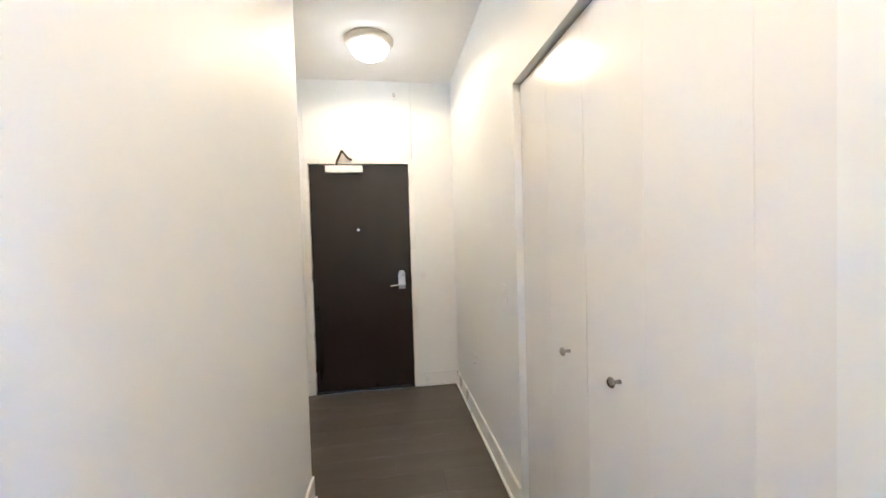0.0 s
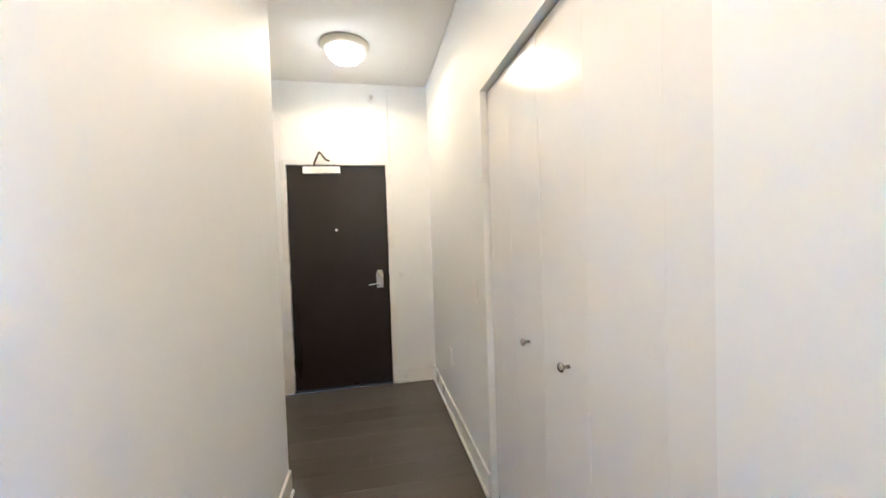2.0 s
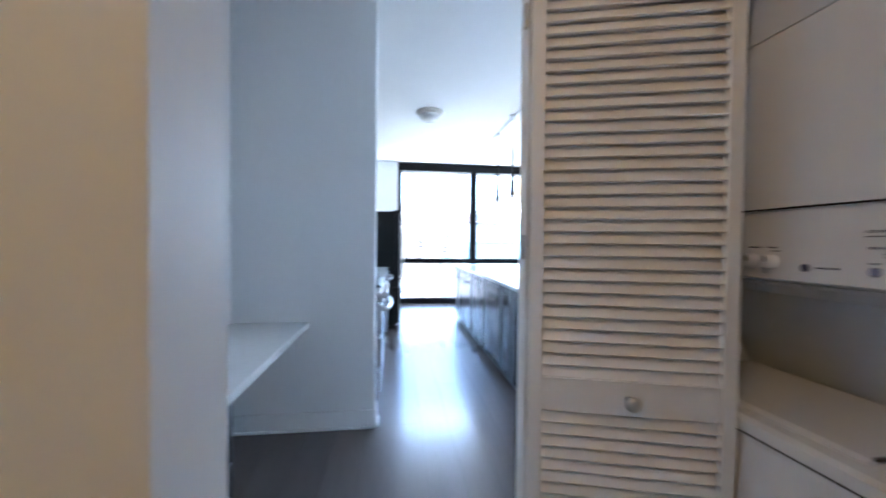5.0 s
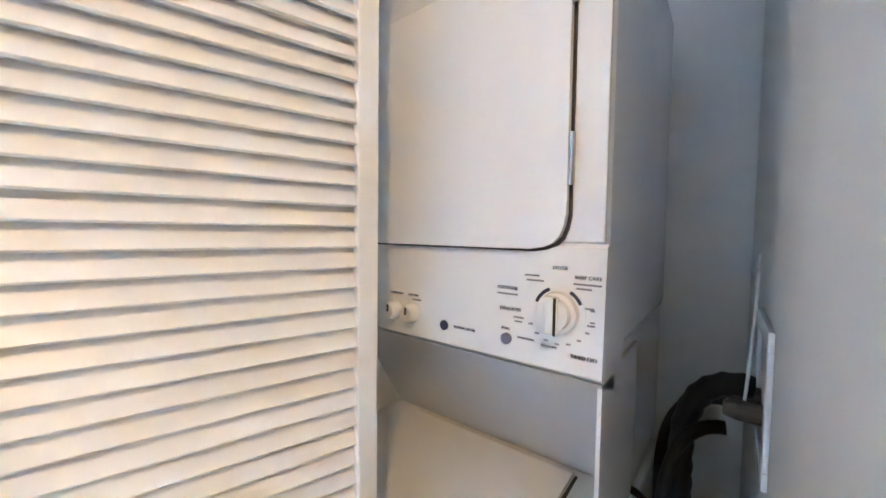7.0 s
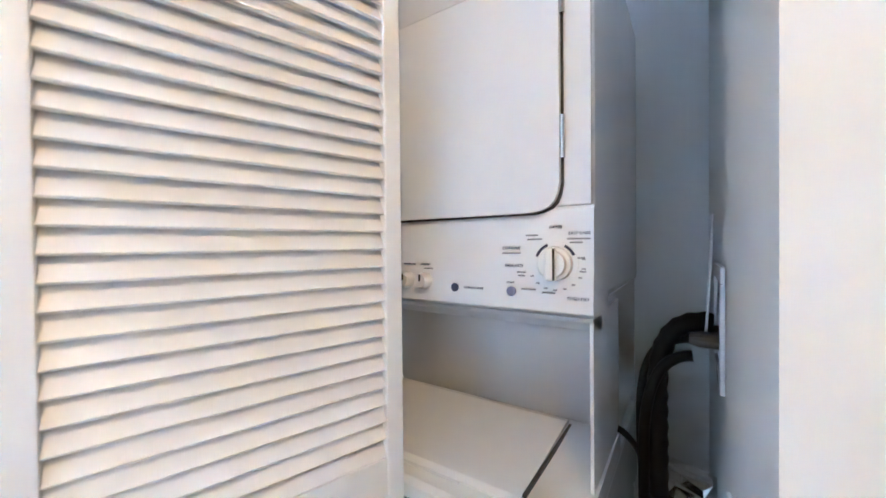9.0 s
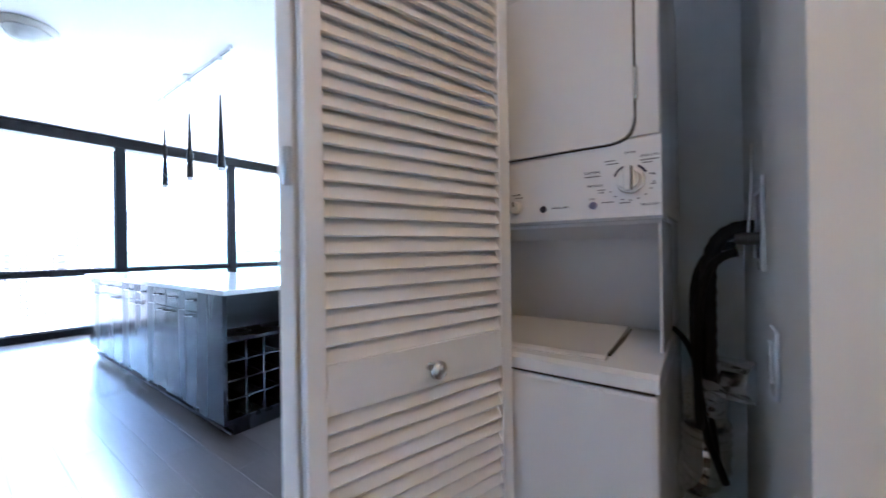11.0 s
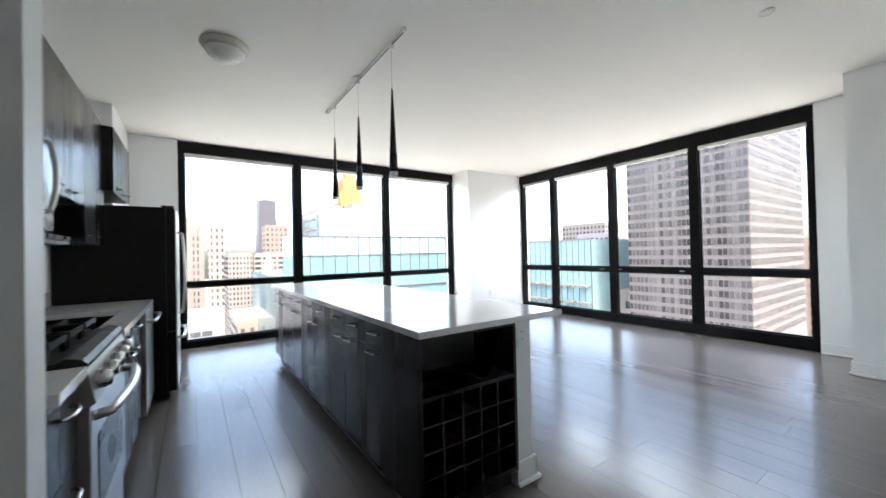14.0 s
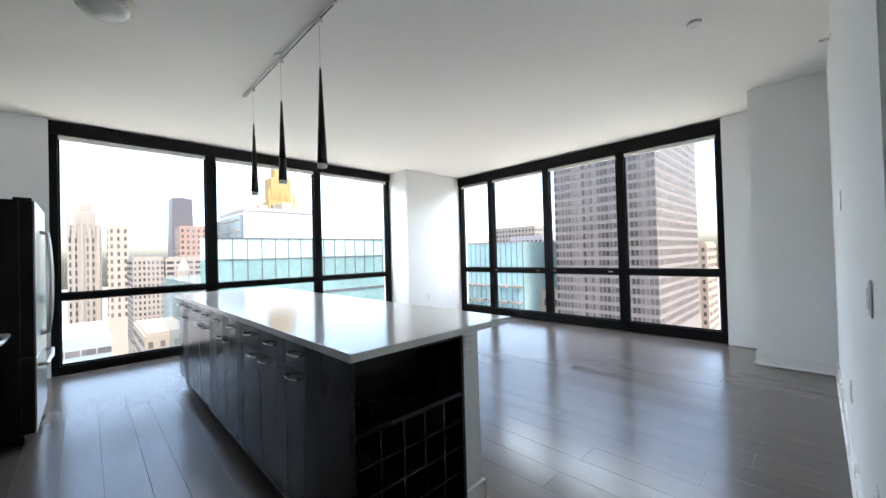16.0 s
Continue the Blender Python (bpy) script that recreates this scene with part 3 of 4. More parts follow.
def washer_dryer():
    """A stacked laundry centre; it looks towards +y."""
    x0, x1, back = 1.992, 2.598, -1.78
    m = thing("laundry_centre", (2.3, -1.45, 0.0), "white stacked washer and dryer with one control panel", "washing machine")
    wash = part("washer_body", box(x0, x1, back, -1.083, 0.03, 0.862, 0.012), ENAMEL, m)
    for fx in (x0 + 0.04, x1 - 0.04):
        for fy in (back + 0.05, -1.14):
            part("foot", lathe([(0.022, 0.0), (0.022, 0.03)], (fx, fy, 0.002), segs=12), RUBBER, m)
    part("washer_top", prism([(-1.078, 0.868), (-1.078, 0.893), (-1.088, 0.902), (-1.40, 0.918), (-1.44, 0.918), (-1.44, 0.868)], "x", x0 - 0.003, x1 + 0.003), ENAMEL, m)
    lid = part("lid", prism([(-1.118, 0.904), (-1.118, 0.908), (-1.13, 0.913), (-1.40, 0.927), (-1.412, 0.925), (-1.412, 0.919)], "x", x0 + 0.10, x1 - 0.10), ENAMEL, m, "white washer lid")
    part("lid_gap", box(x0 + 0.092, x0 + 0.098, -1.41, -1.13, 0.9125, 0.9185), SEAM, m)
    part("lid_lip", box(2.2, 2.4, -1.122, -1.112, 0.903, 0.9065, 0.001), GREY_PLASTIC, lid)
    part("seam_strip", box(x0 + 0.004, x1 - 0.004, -1.0815, -1.0805, 0.8625, 0.8675), SEAM, m)
    part("splash_panel", prism([(-1.445, 0.90), (-1.43, 0.92), (-1.275, 1.165), (-1.24, 1.195), (-1.24, 1.22), (back, 1.22), (back, 0.90)], "x", x0 + 0.007, x1 - 0.007), GREY_PLASTIC, m, "pale grey sloped back panel")
    for cx in (x0, x1 - 0.006):
        part("side_cheek", box(cx, cx + 0.006, -1.44, -1.192, 0.918, 1.204, 0.001), ENAMEL, m)
    part("panel_lip", prism([(-1.262, 1.168), (-1.19, 1.196), (-1.184, 1.204), (-1.26, 1.204)], "x", x0, x1), GREY_PLASTIC, m)
    panel = part("control_panel", prism([(-1.187, 1.205), (-1.176, 1.212), (-1.186, 1.382), (-1.192, 1.387), (-1.30, 1.387), (-1.30, 1.205)], "x", x0 - 0.003, x1 + 0.003), ENAMEL, m, "white control panel with dials")
    r = 0.02
    dryer = part("dryer_body", box(x0, x1, back, -1.196, 1.222, 1.93, 0.014), ENAMEL, m)
    # dryer front with the door line cut in it
    part("dryer_front", box(x0 + 0.002, x1 - 0.002, -1.2, -1.190, 1.3885, 1.915, 0.002), ENAMEL, dryer)
    dx0, dx1, dz0, dz1, cut = x0 + 0.048, x1 - 0.055, 1.378, 1.785, 0.05
    shape = [(dx0 + cut, dz0)] + [(p.x, p.y) for p in (Vector((dx0 + cut, dz0)).lerp(Vector((dx0, dz0 + cut)), u) + Vector((-0.012, -0.012)) * math.sin(u * math.pi) for u in (0.2, 0.4, 0.6, 0.8))] + [(dx0, dz0 + cut), (dx0, dz1), (dx1, dz1), (dx1, dz0)]
    grown = [(x + (-0.0035 if x < 2.2 else 0.0035), z + (-0.0035 if z < 1.6 else 0.0035)) for x, z in shape]
    part("door_gap", prism(grown, "y", -1.1895, -1.1843), SEAM, dryer)
    door = part("dryer_door", prism(shape, "y", -1.186, -1.174), ENAMEL, dryer, "white dryer door with a cut corner")
    part("top_band", box(x0 + 0.03, x1 - 0.03, -1.1895, -1.184, 1.793, 1.905, 0.002), GREY_PLASTIC, dryer, "pale grey band above the dryer door")
    for z in (1.5, 1.735):
        part("door_hinge", lathe([(0.005, -0.035), (0.005, 0.035)], (dx0 - 0.004, -1.178, z), segs=10), CHROME, dryer)
    part("screw", lathe([(0.006, 0), (0.006, 0.004)], (x0 + 0.02, -1.262, 1.175), "y", 12), CHROME, m)

    def on_panel(x, z, lift=0.0):
        return (x, -1.176 - (z - 1.212) * 0.0588 + lift, z)
    turn = Matrix.Rotation(radians(180), 4, "Z") @ Matrix.Rotation(radians(90), 4, "X")
    # main dial
    c = on_panel(2.049, 1.292)
    part("dial_plate", lathe([(0.037, 0.0), (0.037, 0.0012)], c, "y", 36), ENAMEL, panel)
    k = part("dial", lathe([(0.029, 0.001), (0.0275, 0.012), (0.022, 0.014), (0.021, 0.026)], c, "y", 36), ENAMEL, panel, "large white timer dial", smooth=False)
    part("grip", box(c[0] - 0.009, c[0] + 0.009, c[1] + 0.02, c[1] + 0.034, c[2] - 0.026, c[2] + 0.026, 0.004), ENAMEL, k)
    part("pointer", box(c[0] - 0.0085, c[0] - 0.005, c[1] + 0.0335, c[1] + 0.0348, c[2] - 0.025, c[2] + 0.025), SEAM, k)
    for a0, a1 in ((25, 62), (112, 160)):
        ring = bmesh.new()
        n = 10
        rows = []
        for i in range(n + 1):
            a = radians(a0 + (a1 - a0) * i / n)
            rows.append([ring.verts.new((c[0] - rr * math.cos(a), c[1] + d, c[2] + rr * math.sin(a))) for rr, d in ((0.031, 0.0016), (0.0358, 0.0016))])
        for q0, q1 in zip(rows, rows[1:]):
            ring.faces.new((q0[0], q0[1], q1[1], q1[0]))
        part("dial_band", ring, INK, panel)
    for text, x, z, s in (("DRYER", 2.049, 1.353, 0.0085), ("COTTONS", 2.128, 1.318, 0.0085), ("EASY CARE", 1.998 + 0.013, 1.342, 0.0085), ("DELICATES", 2.122, 1.287, 0.0085), ("TIMED DRY", 2.012, 1.236, 0.0085), ("START", 2.128, 1.257, 0.006), ("WASHER | DRYER", 2.203, 1.243, 0.0065), ("LOAD SIZE", 2.318, 1.285, 0.006), ("TEMPERATURE", 2.36, 1.285, 0.006)):
        letters("lettering", text, s * 0.82, on_panel(x, z, 0.0012), turn, INK, panel)
    for x, z, w in ((2.128, 1.309, 0.034), (2.012, 1.333, 0.036), (2.09, 1.34, 0.022), (2.085, 1.333, 0.026), (2.016, 1.327, 0.02), (2.108, 1.276, 0.016), (2.108, 1.270, 0.012), (2.095, 1.247, 0.026), (2.06, 1.243, 0.022), (1.994 + 0.014, 1.302, 0.012), (2.005, 1.28, 0.01), (2.31, 1.277, 0.022)):
        y = on_panel(x, z)[1]
        part("printed_line", box(x - w / 2, x + w / 2, y + 0.0003, y + 0.0012, z - 0.0012, z + 0.0012), GREY_INK, panel)
    for i in range(9):
        a = radians(-150 + i * 20)
        x, z = c[0] - 0.046 * math.cos(a), c[2] + 0.044 * math.sin(a)
        y = on_panel(x, z)[1]
        part("printed_mark", box(x - 0.003, x + 0.003, y + 0.0003, y + 0.0012, z - 0.001, z + 0.001), GREY_INK, panel)
    part("start_button", lathe([(0.0085, 0.0), (0.0085, 0.004), (0.006, 0.006)], on_panel(2.126, 1.242), "y", 20), BUTTON_BLUE, panel, "small round violet start button")
    badge = part("badge", lathe([(0.0085, 0.0), (0.0085, 0.0015)], on_panel(2.245, 1.242), "y", 24), INK, panel, "small round dark badge")
    for x in (2.318, 2.363, 2.46):
        kc = on_panel(x, 1.252)
        kk = part("small_knob", lathe([(0.0175, 0.0), (0.0165, 0.012), (0.013, 0.02)], kc, "y", 26), ENAMEL, panel)
        part("pointer", box(kc[0] - 0.002, kc[0] + 0.002, kc[1] + 0.019, kc[1] + 0.0212, kc[2], kc[2] + 0.013), SEAM, kk)
    return m


washer_dryer()


def supply_box():
    b = thing("washer_outlet_box", (1.822, -1.36, 1.19), "white recessed washer supply box on the laundry closet wall", "outlet box")
    f = bmesh.new()
    for y0, y1, z0, z1 in ((-1.45, -1.262, 1.262, 1.287), (-1.45, -1.262, 1.092, 1.115), (-1.45, -1.43, 1.115, 1.262), (-1.282, -1.262, 1.115, 1.262)):
        box(1.8195, 1.826, y0, y1, z0, z1, 0.002, f)
    part("flange", f, PLATE, b)
    part("recess", box(1.8192, 1.8205, -1.43, -1.282, 1.115, 1.262), GREY_PLASTIC, b)
    for y in (-1.40, -1.33):
        part("valve", lathe([(0.014, 0.0), (0.014, 0.03), (0.01, 0.045)], (1.82, y, 1.16), "x", 14), BRASS_DARK, b)
    return b


supply_box()


def hose(name, pts, r, mat_, label, ridge=0.0, segs=12):
    h = tagged(link_mesh(name, tube(pts, r, segs, ridge=ridge), mat_, True), label, "hose")
    return h


def chain(*bends):
    out = []
    for b in bends:
        out += arc(*b, n=14)[(1 if out else 0):]
    return out


hose("drain_hose", chain(((1.83, -1.36, 1.185), (1.915, -1.36, 1.195), (1.915, -1.37, 1.05)), ((1.915, -1.37, 1.05), (1.915, -1.38, 0.95), (1.915, -1.40, 0.82))), 0.017, RUBBER, "thick black corrugated drain hose bending from the supply box", 0.07)
hose("water_hose", chain(((1.86, -1.40, 1.145), (1.94, -1.40, 1.145), (1.945, -1.40, 1.01)), ((1.945, -1.40, 1.01), (1.95, -1.41, 0.85), (1.92, -1.42, 0.66)), ((1.92, -1.42, 0.66), (1.90, -1.43, 0.6), (1.885, -1.44, 0.55))), 0.0095, RUBBER, "black rubber water hose looping down beside the washer")
hose("water_hose", chain(((1.86, -1.33, 1.13), (1.925, -1.33, 1.125), (1.935, -1.345, 0.98)), ((1.935, -1.345, 0.98), (1.94, -1.36, 0.85), (1.935, -1.38, 0.70))), 0.0095, RUBBER, "black rubber water hose looping down beside the washer")
hose("cable_tie", [(1.83, -1.378, 1.29 + 0.085), (1.836, -1.352, 1.24), (1.842, -1.338, 1.16)], 0.0022, PLATE, "loose white plastic cable tie on the hoses", segs=6)
hose("power_cord", chain(((1.99, -1.42, 0.93), (1.955, -1.45, 0.90), (1.94, -1.5, 0.80)), ((1.94, -1.5, 0.80), (1.91, -1.55, 0.7), (1.90, -1.5, 0.58))), 0.007, RUBBER, "black power cord behind the washer")


def dryer_duct():
    d = thing("dryer_duct", (1.91, -1.56, 0.5), "silver flexible foil dryer duct with crumpled tape", "duct")
    el = chain(((1.925, -1.58, 0.55), (1.925, -1.58, 0.66), (1.925, -1.56, 0.70)), ((1.925, -1.56, 0.70), (1.925, -1.53, 0.78), (1.90, -1.50, 0.80)))
    body = part("flexible_pipe", tube([el[0] + Vector((0.0005 * (9 - i) ** 2, -0.0006 * (9 - i) ** 2, -0.10 + 0.011 * i)) for i in range(9)] + el[1:8], 0.058, 20, ridge=0.05), FOIL, d, "ribbed silver pipe", smooth=False)
    pipe = tube([p for p in el[8:]] + [Vector((1.87, -1.48, 0.805)), Vector((1.822, -1.46, 0.81))], 0.05, 20)
    for v in pipe.verts:
        v.co += Vector((noise.noise(v.co * 60), noise.noise(v.co * 60 + Vector((9, 0, 0))), noise.noise(v.co * 60 + Vector((0, 9, 0))))) * 0.012
    part("foil_tape", pipe, FOIL, d, "crumpled aluminium foil tape")
    return d


dryer_duct()
wall_plate("light_switch", (1.819, -1.13, 0.945), (1, 0), "white toggle switch plate on the laundry closet wall", "switch")


# ---- kitchen island ----
ISL_X0, ISL_X1, ISL_Y0, ISL_Y1 = 4.27, 7.76, -1.295, -1.885


def island():
    top = thing("island_worktop", (6.0, -1.75, 0.885), "white quartz island worktop with an overhang", "worktop")
    part("slab", box(4.24, 7.80, -2.235, -1.268, 0.888, 0.92, 0.004), QUARTZ, top)
    # wine rack end unit
    w = thing("wine_rack_cabinet", (4.29, -1.6, 0.0), "dark end cabinet with an open shelf over a wine rack", "cabinet")
    part("side_panel", box(4.27, 4.63, -1.30, -1.275, 0.10, 0.886, 0.002), CABINET, w)
    part("side_panel", box(4.27, 4.63, -1.885, -1.865, 0.10, 0.886, 0.002), CABINET, w)
    part("back_panel", box(4.60, 4.63, -1.865, -1.30, 0.10, 0.886), CAB_IN, w)
    part("bottom_panel", box(4.272, 4.60, -1.865, -1.30, 0.10, 0.125), CABINET, w)
    part("plinth", box(4.33, 4.63, -1.885, -1.36, 0.0, 0.099), CABINET, w)
    part("shelf", box(4.272, 4.60, -1.865, -1.30, 0.595, 0.615, 0.0015), CABINET, w)
    part("top_rail", box(4.272, 4.60, -1.865, -1.30, 0.868, 0.886), CAB_IN, w)
    for y in (-1.413, -1.526, -1.639, -1.752):
        part("divider", box(4.276, 4.598, y - 0.005, y + 0.005, 0.126, 0.594), CAB_IN, w)
    for z in (0.243, 0.36, 0.478):
        for y0, y1 in ((-1.408, -1.301), (-1.521, -1.418), (-1.634, -1.531), (-1.747, -1.644), (-1.864, -1.757)):
            part("rack_shelf", box(4.278, 4.598, y0, y1, z - 0.005, z + 0.005), CAB_IN, w)
    # base units along the kitchen side
    edges = [4.632, 4.905, 5.262, 5.60, 5.975, 6.35, 6.72, 7.08, 7.42, 7.74]
    for i, (a, b) in enumerate(zip(edges, edges[1:])):
        c = thing("island_base_unit", ((a + b) / 2, -1.6, 0.0), "dark laminate base unit with a drawer over a door", "cabinet", "island base units")
        part("body", box(a, b, -1.885, -1.314, 0.10, 0.886), CAB_IN, c)
        part("plinth", box(a, b, -1.885, -1.36, 0.0, 0.099), CABINET, c)
        dr = part("drawer_front", box(a + 0.002, b - 0.002, -1.313, -1.294, 0.747, 0.880, 0.002), CABINET, c)
        handle(dr, ((a + b) / 2, -1.294, 0.826), "+y", 0.115)
        do = part("door", box(a + 0.002, b - 0.002, -1.313, -1.294, 0.105, 0.743, 0.002), CABINET, c)
        hx = (b - 0.085) if i % 2 == 1 else (a + 0.09)
        if i == 0:
            hx = (a + b) / 2 + 0.03
        handle(do, (hx, -1.294, 0.715), "+y", 0.115)
    part("toe_strip", box(4.35, 7.74, -1.352, -1.345, 0.0, 0.012), GREY_INK, w)
    wl = structure("wall_island_back", box(4.30, 7.76, -2.025, -1.888, 0.0, 0.886), WALL, "white painted half wall behind the island units", "wall")
    bb = bmesh.new()
    box(4.284, 4.30, -2.04, -1.89, 0.0, 0.125, 0.003, bb)
    box(4.284, 7.76, -2.041, -2.025, 0.0, 0.125, 0.003, bb)
    box(4.268, 4.30, -2.058, -1.89, 0.0, 0.02, 0.005, bb)
    box(4.284, 7.76, -2.058, -2.03, 0.0, 0.02, 0.005, bb)
    structure("baseboard_island", bb, TRIM, "white painted baseboard round the island half wall", "baseboard")
    s = wall_plate("wall_socket", (4.30, -1.957, 0.80), (-1, 0), "white double socket on the end of the island half wall", "socket", style="socket")


island()


# ---- kitchen run ----
CY = -0.15
COOKTOP = material("black_cooktop_enamel", (0.007, 0.007, 0.008), 0.42)


def kitchen():
    drawers = thing("drawer_unit", (4.39, 0.15, 0.0), "narrow dark drawer unit beside the range", "cabinet")
    part("body", box(4.245, 4.545, CY + 0.02, 0.465, 0.10, 0.88), CAB_IN, drawers)
    part("plinth", box(4.245, 4.545, CY + 0.07, 0.465, 0.0, 0.099), CABINET, drawers)
    for z0, z1 in ((0.105, 0.36), (0.365, 0.62), (0.625, 0.876)):
        f = part("drawer_front", box(4.247, 4.543, CY, CY + 0.019, z0, z1, 0.002), CABINET, drawers)
        handle(f, (4.395, CY, z1 - 0.06), "-y", 0.13, 0.006)
    for name, a, b, hx in (("sink_base_unit", 5.315, 5.83, 5.72), ("sink_base_unit", 5.83, 6.345, 5.95)):
        c = thing(name, ((a + b) / 2, 0.15, 0.0), "dark laminate base unit under the sink", "cabinet", "kitchen base units")
        part("body", box(a, b, CY + 0.02, 0.465, 0.10, 0.64), CAB_IN, c)
        part("plinth", box(a, b, CY + 0.07, 0.465, 0.0, 0.099), CABINET, c)
        f = part("false_front", box(a + 0.002, b - 0.002, CY, CY + 0.019, 0.747, 0.876, 0.002), CABINET, c)
        d = part("door", box(a + 0.002, b - 0.002, CY, CY + 0.019, 0.105, 0.743, 0.002), CABINET, c)
        handle(d, (hx, CY, 0.70), "-y", 0.13, 0.006)
        handle(f, ((a + b) / 2, CY, 0.82), "-y", 0.13, 0.006)
    # dishwasher
    dw = thing("dishwasher", (6.65, 0.15, 0.0), "stainless steel dishwasher under the worktop", "dishwasher")
    part("tub", box(6.35, 6.965, CY + 0.03, 0.465, 0.10, 0.876), BLACK, dw)
    part("door", box(6.353, 6.962, CY - 0.03, CY + 0.029, 0.11, 0.874, 0.006), STEEL, dw)
    part("plinth", box(6.353, 6.962, CY + 0.06, 0.4, 0.0, 0.10), BLACK, dw)
    part("handle", tube([(6.40, CY - 0.03, 0.80), (6.40, CY - 0.07, 0.80), (6.42, CY - 0.08, 0.80), (6.65, CY - 0.085, 0.80), (6.89, CY - 0.08, 0.80), (6.915, CY - 0.07, 0.80), (6.915, CY - 0.03, 0.80)], 0.013), STEEL, dw, smooth=True)
    # worktop with the sink cut out
    wt = thing("kitchen_worktop", (6.0, 0.15, 0.88), "white quartz kitchen worktop with an undermount sink cutout", "worktop")
    part("slab", box(4.243, 4.548, CY - 0.025, 0.467, 0.88, 0.915, 0.003), QUARTZ, wt)
    bm = bmesh.new()
    for q in ((5.312, 5.45, CY - 0.03, 0.467), (6.27, 6.985, CY - 0.03, 0.467), (5.45, 6.27, CY - 0.03, -0.06), (5.45, 6.27, 0.36, 0.467)):
        box(*q, 0.88, 0.915, 0.0, bm)
    part("slab", bm, QUARTZ, wt)
    part("upstand", box(4.243, 6.985, 0.449, 0.4675, 0.916, 1.02, 0.002), QUARTZ, wt)
    sk = thing("sink", (5.86, 0.15, 0.66), "dark steel undermount sink basin", "sink")
    bm = bmesh.new()
    for q in ((5.45, 6.27, -0.062, -0.055, 0.66, 0.879), (5.45, 6.27, 0.355, 0.362, 0.66, 0.879), (5.443, 5.45, -0.062, 0.362, 0.66, 0.879), (6.27, 6.277, -0.062, 0.362, 0.66, 0.879), (5.443, 6.277, -0.062, 0.362, 0.65, 0.66)):
        box(*q, 0, bm)
    part("basin", bm, BLACK, sk)
    part("drain", lathe([(0.04, 0.0), (0.04, 0.004), (0.02, 0.002)], (5.86, 0.15, 0.66), segs=20), STEEL, sk)
    fa = thing("faucet", (5.72, 0.40, 0.915), "dark gooseneck kitchen faucet with a pull-down head", "faucet")
    part("base", lathe([(0.027, 0.0), (0.025, 0.02), (0.017, 0.03)], (5.72, 0.40, 0.915)), BRASS_DARK, fa)
    part("neck", tube([(5.72, 0.40, 0.94), (5.72, 0.40, 1.14)] + [tuple(p) for p in arc((5.72, 0.40, 1.16), (5.72, 0.36, 1.34), (5.72, 0.27, 1.24))], 0.012), BRASS_DARK, fa, smooth=True)
    part("spray_head", lathe([(0.019, 0.0), (0.016, 0.05), (0.013, 0.10)], (5.72, 0.262, 1.14)), BRASS_DARK, fa)
    part("lever", tube([(5.745, 0.40, 0.96), (5.79, 0.39, 0.975), (5.82, 0.385, 1.0)], 0.006), BRASS_DARK, fa)
    # range
    r = thing("gas_range", (4.93, 0.12, 0.0), "stainless steel gas range with black cooktop and knobs", "range")
    x0, x1 = 4.552, 5.308
    part("body", box(x0, x1, CY + 0.03, 0.46, 0.02, 0.90, 0.003), BLACK, r)
    part("drawer", box(x0 + 0.003, x1 - 0.003, CY - 0.02, CY + 0.029, 0.06, 0.235, 0.004), STEEL, r)
    od = part("oven_door", box(x0 + 0.003, x1 - 0.003, CY - 0.03, CY + 0.029, 0.245, 0.77, 0.006), STEEL, r)
    part("oven_window", box(x0 + 0.12, x1 - 0.12, CY - 0.0335, CY - 0.029, 0.36, 0.64, 0.001), BLACK, od)
    part("oven_handle", tube([(x0 + 0.05, CY - 0.03, 0.73)] + [tuple(p) for p in arc((x0 + 0.06, CY - 0.075, 0.735), (4.93, CY - 0.125, 0.735), (x1 - 0.06, CY - 0.075, 0.735))] + [(x1 - 0.05, CY - 0.03, 0.73)], 0.018, 12), STEEL, od, smooth=True)
    cp = part("knob_panel", prism([(CY - 0.045, 0.785), (CY - 0.03, 0.775), (CY + 0.05, 0.775), (CY + 0.05, 0.90), (CY - 0.022, 0.90)], "x", x0 + 0.002, x1 - 0.002), STEEL, r, "sloped stainless steel knob panel")
    for i in range(5):
        kx = x0 + 0.10 + i * 0.139
        k = part("knob", lathe([(0.034, -0.008), (0.033, -0.03), (0.028, -0.046), (0.022, -0.05)], (kx, CY - 0.024, 0.842), "y", 22), CHROME, cp, "round brushed steel burner knob", smooth=True)
    part("cooktop", prism([(CY - 0.022, 0.902), (CY - 0.026, 0.918), (CY - 0.012, 0.936), (CY + 0.03, 0.944), (CY + 0.05, 0.932), (0.44, 0.932), (0.44, 0.902)], "x", x0 + 0.001, x1 - 0.001), COOKTOP, r, "black enamel cooktop with a raised rounded front edge")
    part("back_guard", box(x0, x1, 0.44, 0.466, 0.90, 1.0, 0.003), STEEL, r)
    for gx in (x0 + 0.13, 4.93, x1 - 0.13):
        g = bmesh.new()
        for u in (-0.105, 0.105):
            box(gx + u - 0.006, gx + u + 0.006, CY + 0.07, 0.42, 0.972, 0.994, 0.002, g)
        for v in (CY + 0.075, 0.02, 0.13, 0.24, 0.41):
            box(gx - 0.105, gx + 0.105, v - 0.006, v + 0.006, 0.97, 0.992, 0.002, g)
        for u in (-0.1, 0.1):
            for v in (CY + 0.08, 0.40):
                box(gx + u - 0.007, gx + u + 0.007, v - 0.007, v + 0.007, 0.931, 0.97, 0, g)
        part("grate", g, RUBBER, r, "black cast iron grate")
        for v in (0.02, 0.29):
            part("burner", lathe([(0.05, 0.0), (0.05, 0.008), (0.032, 0.01), (0.032, 0.018), (0.01, 0.02)], (gx, v, 0.931), segs=20), RUBBER, r)
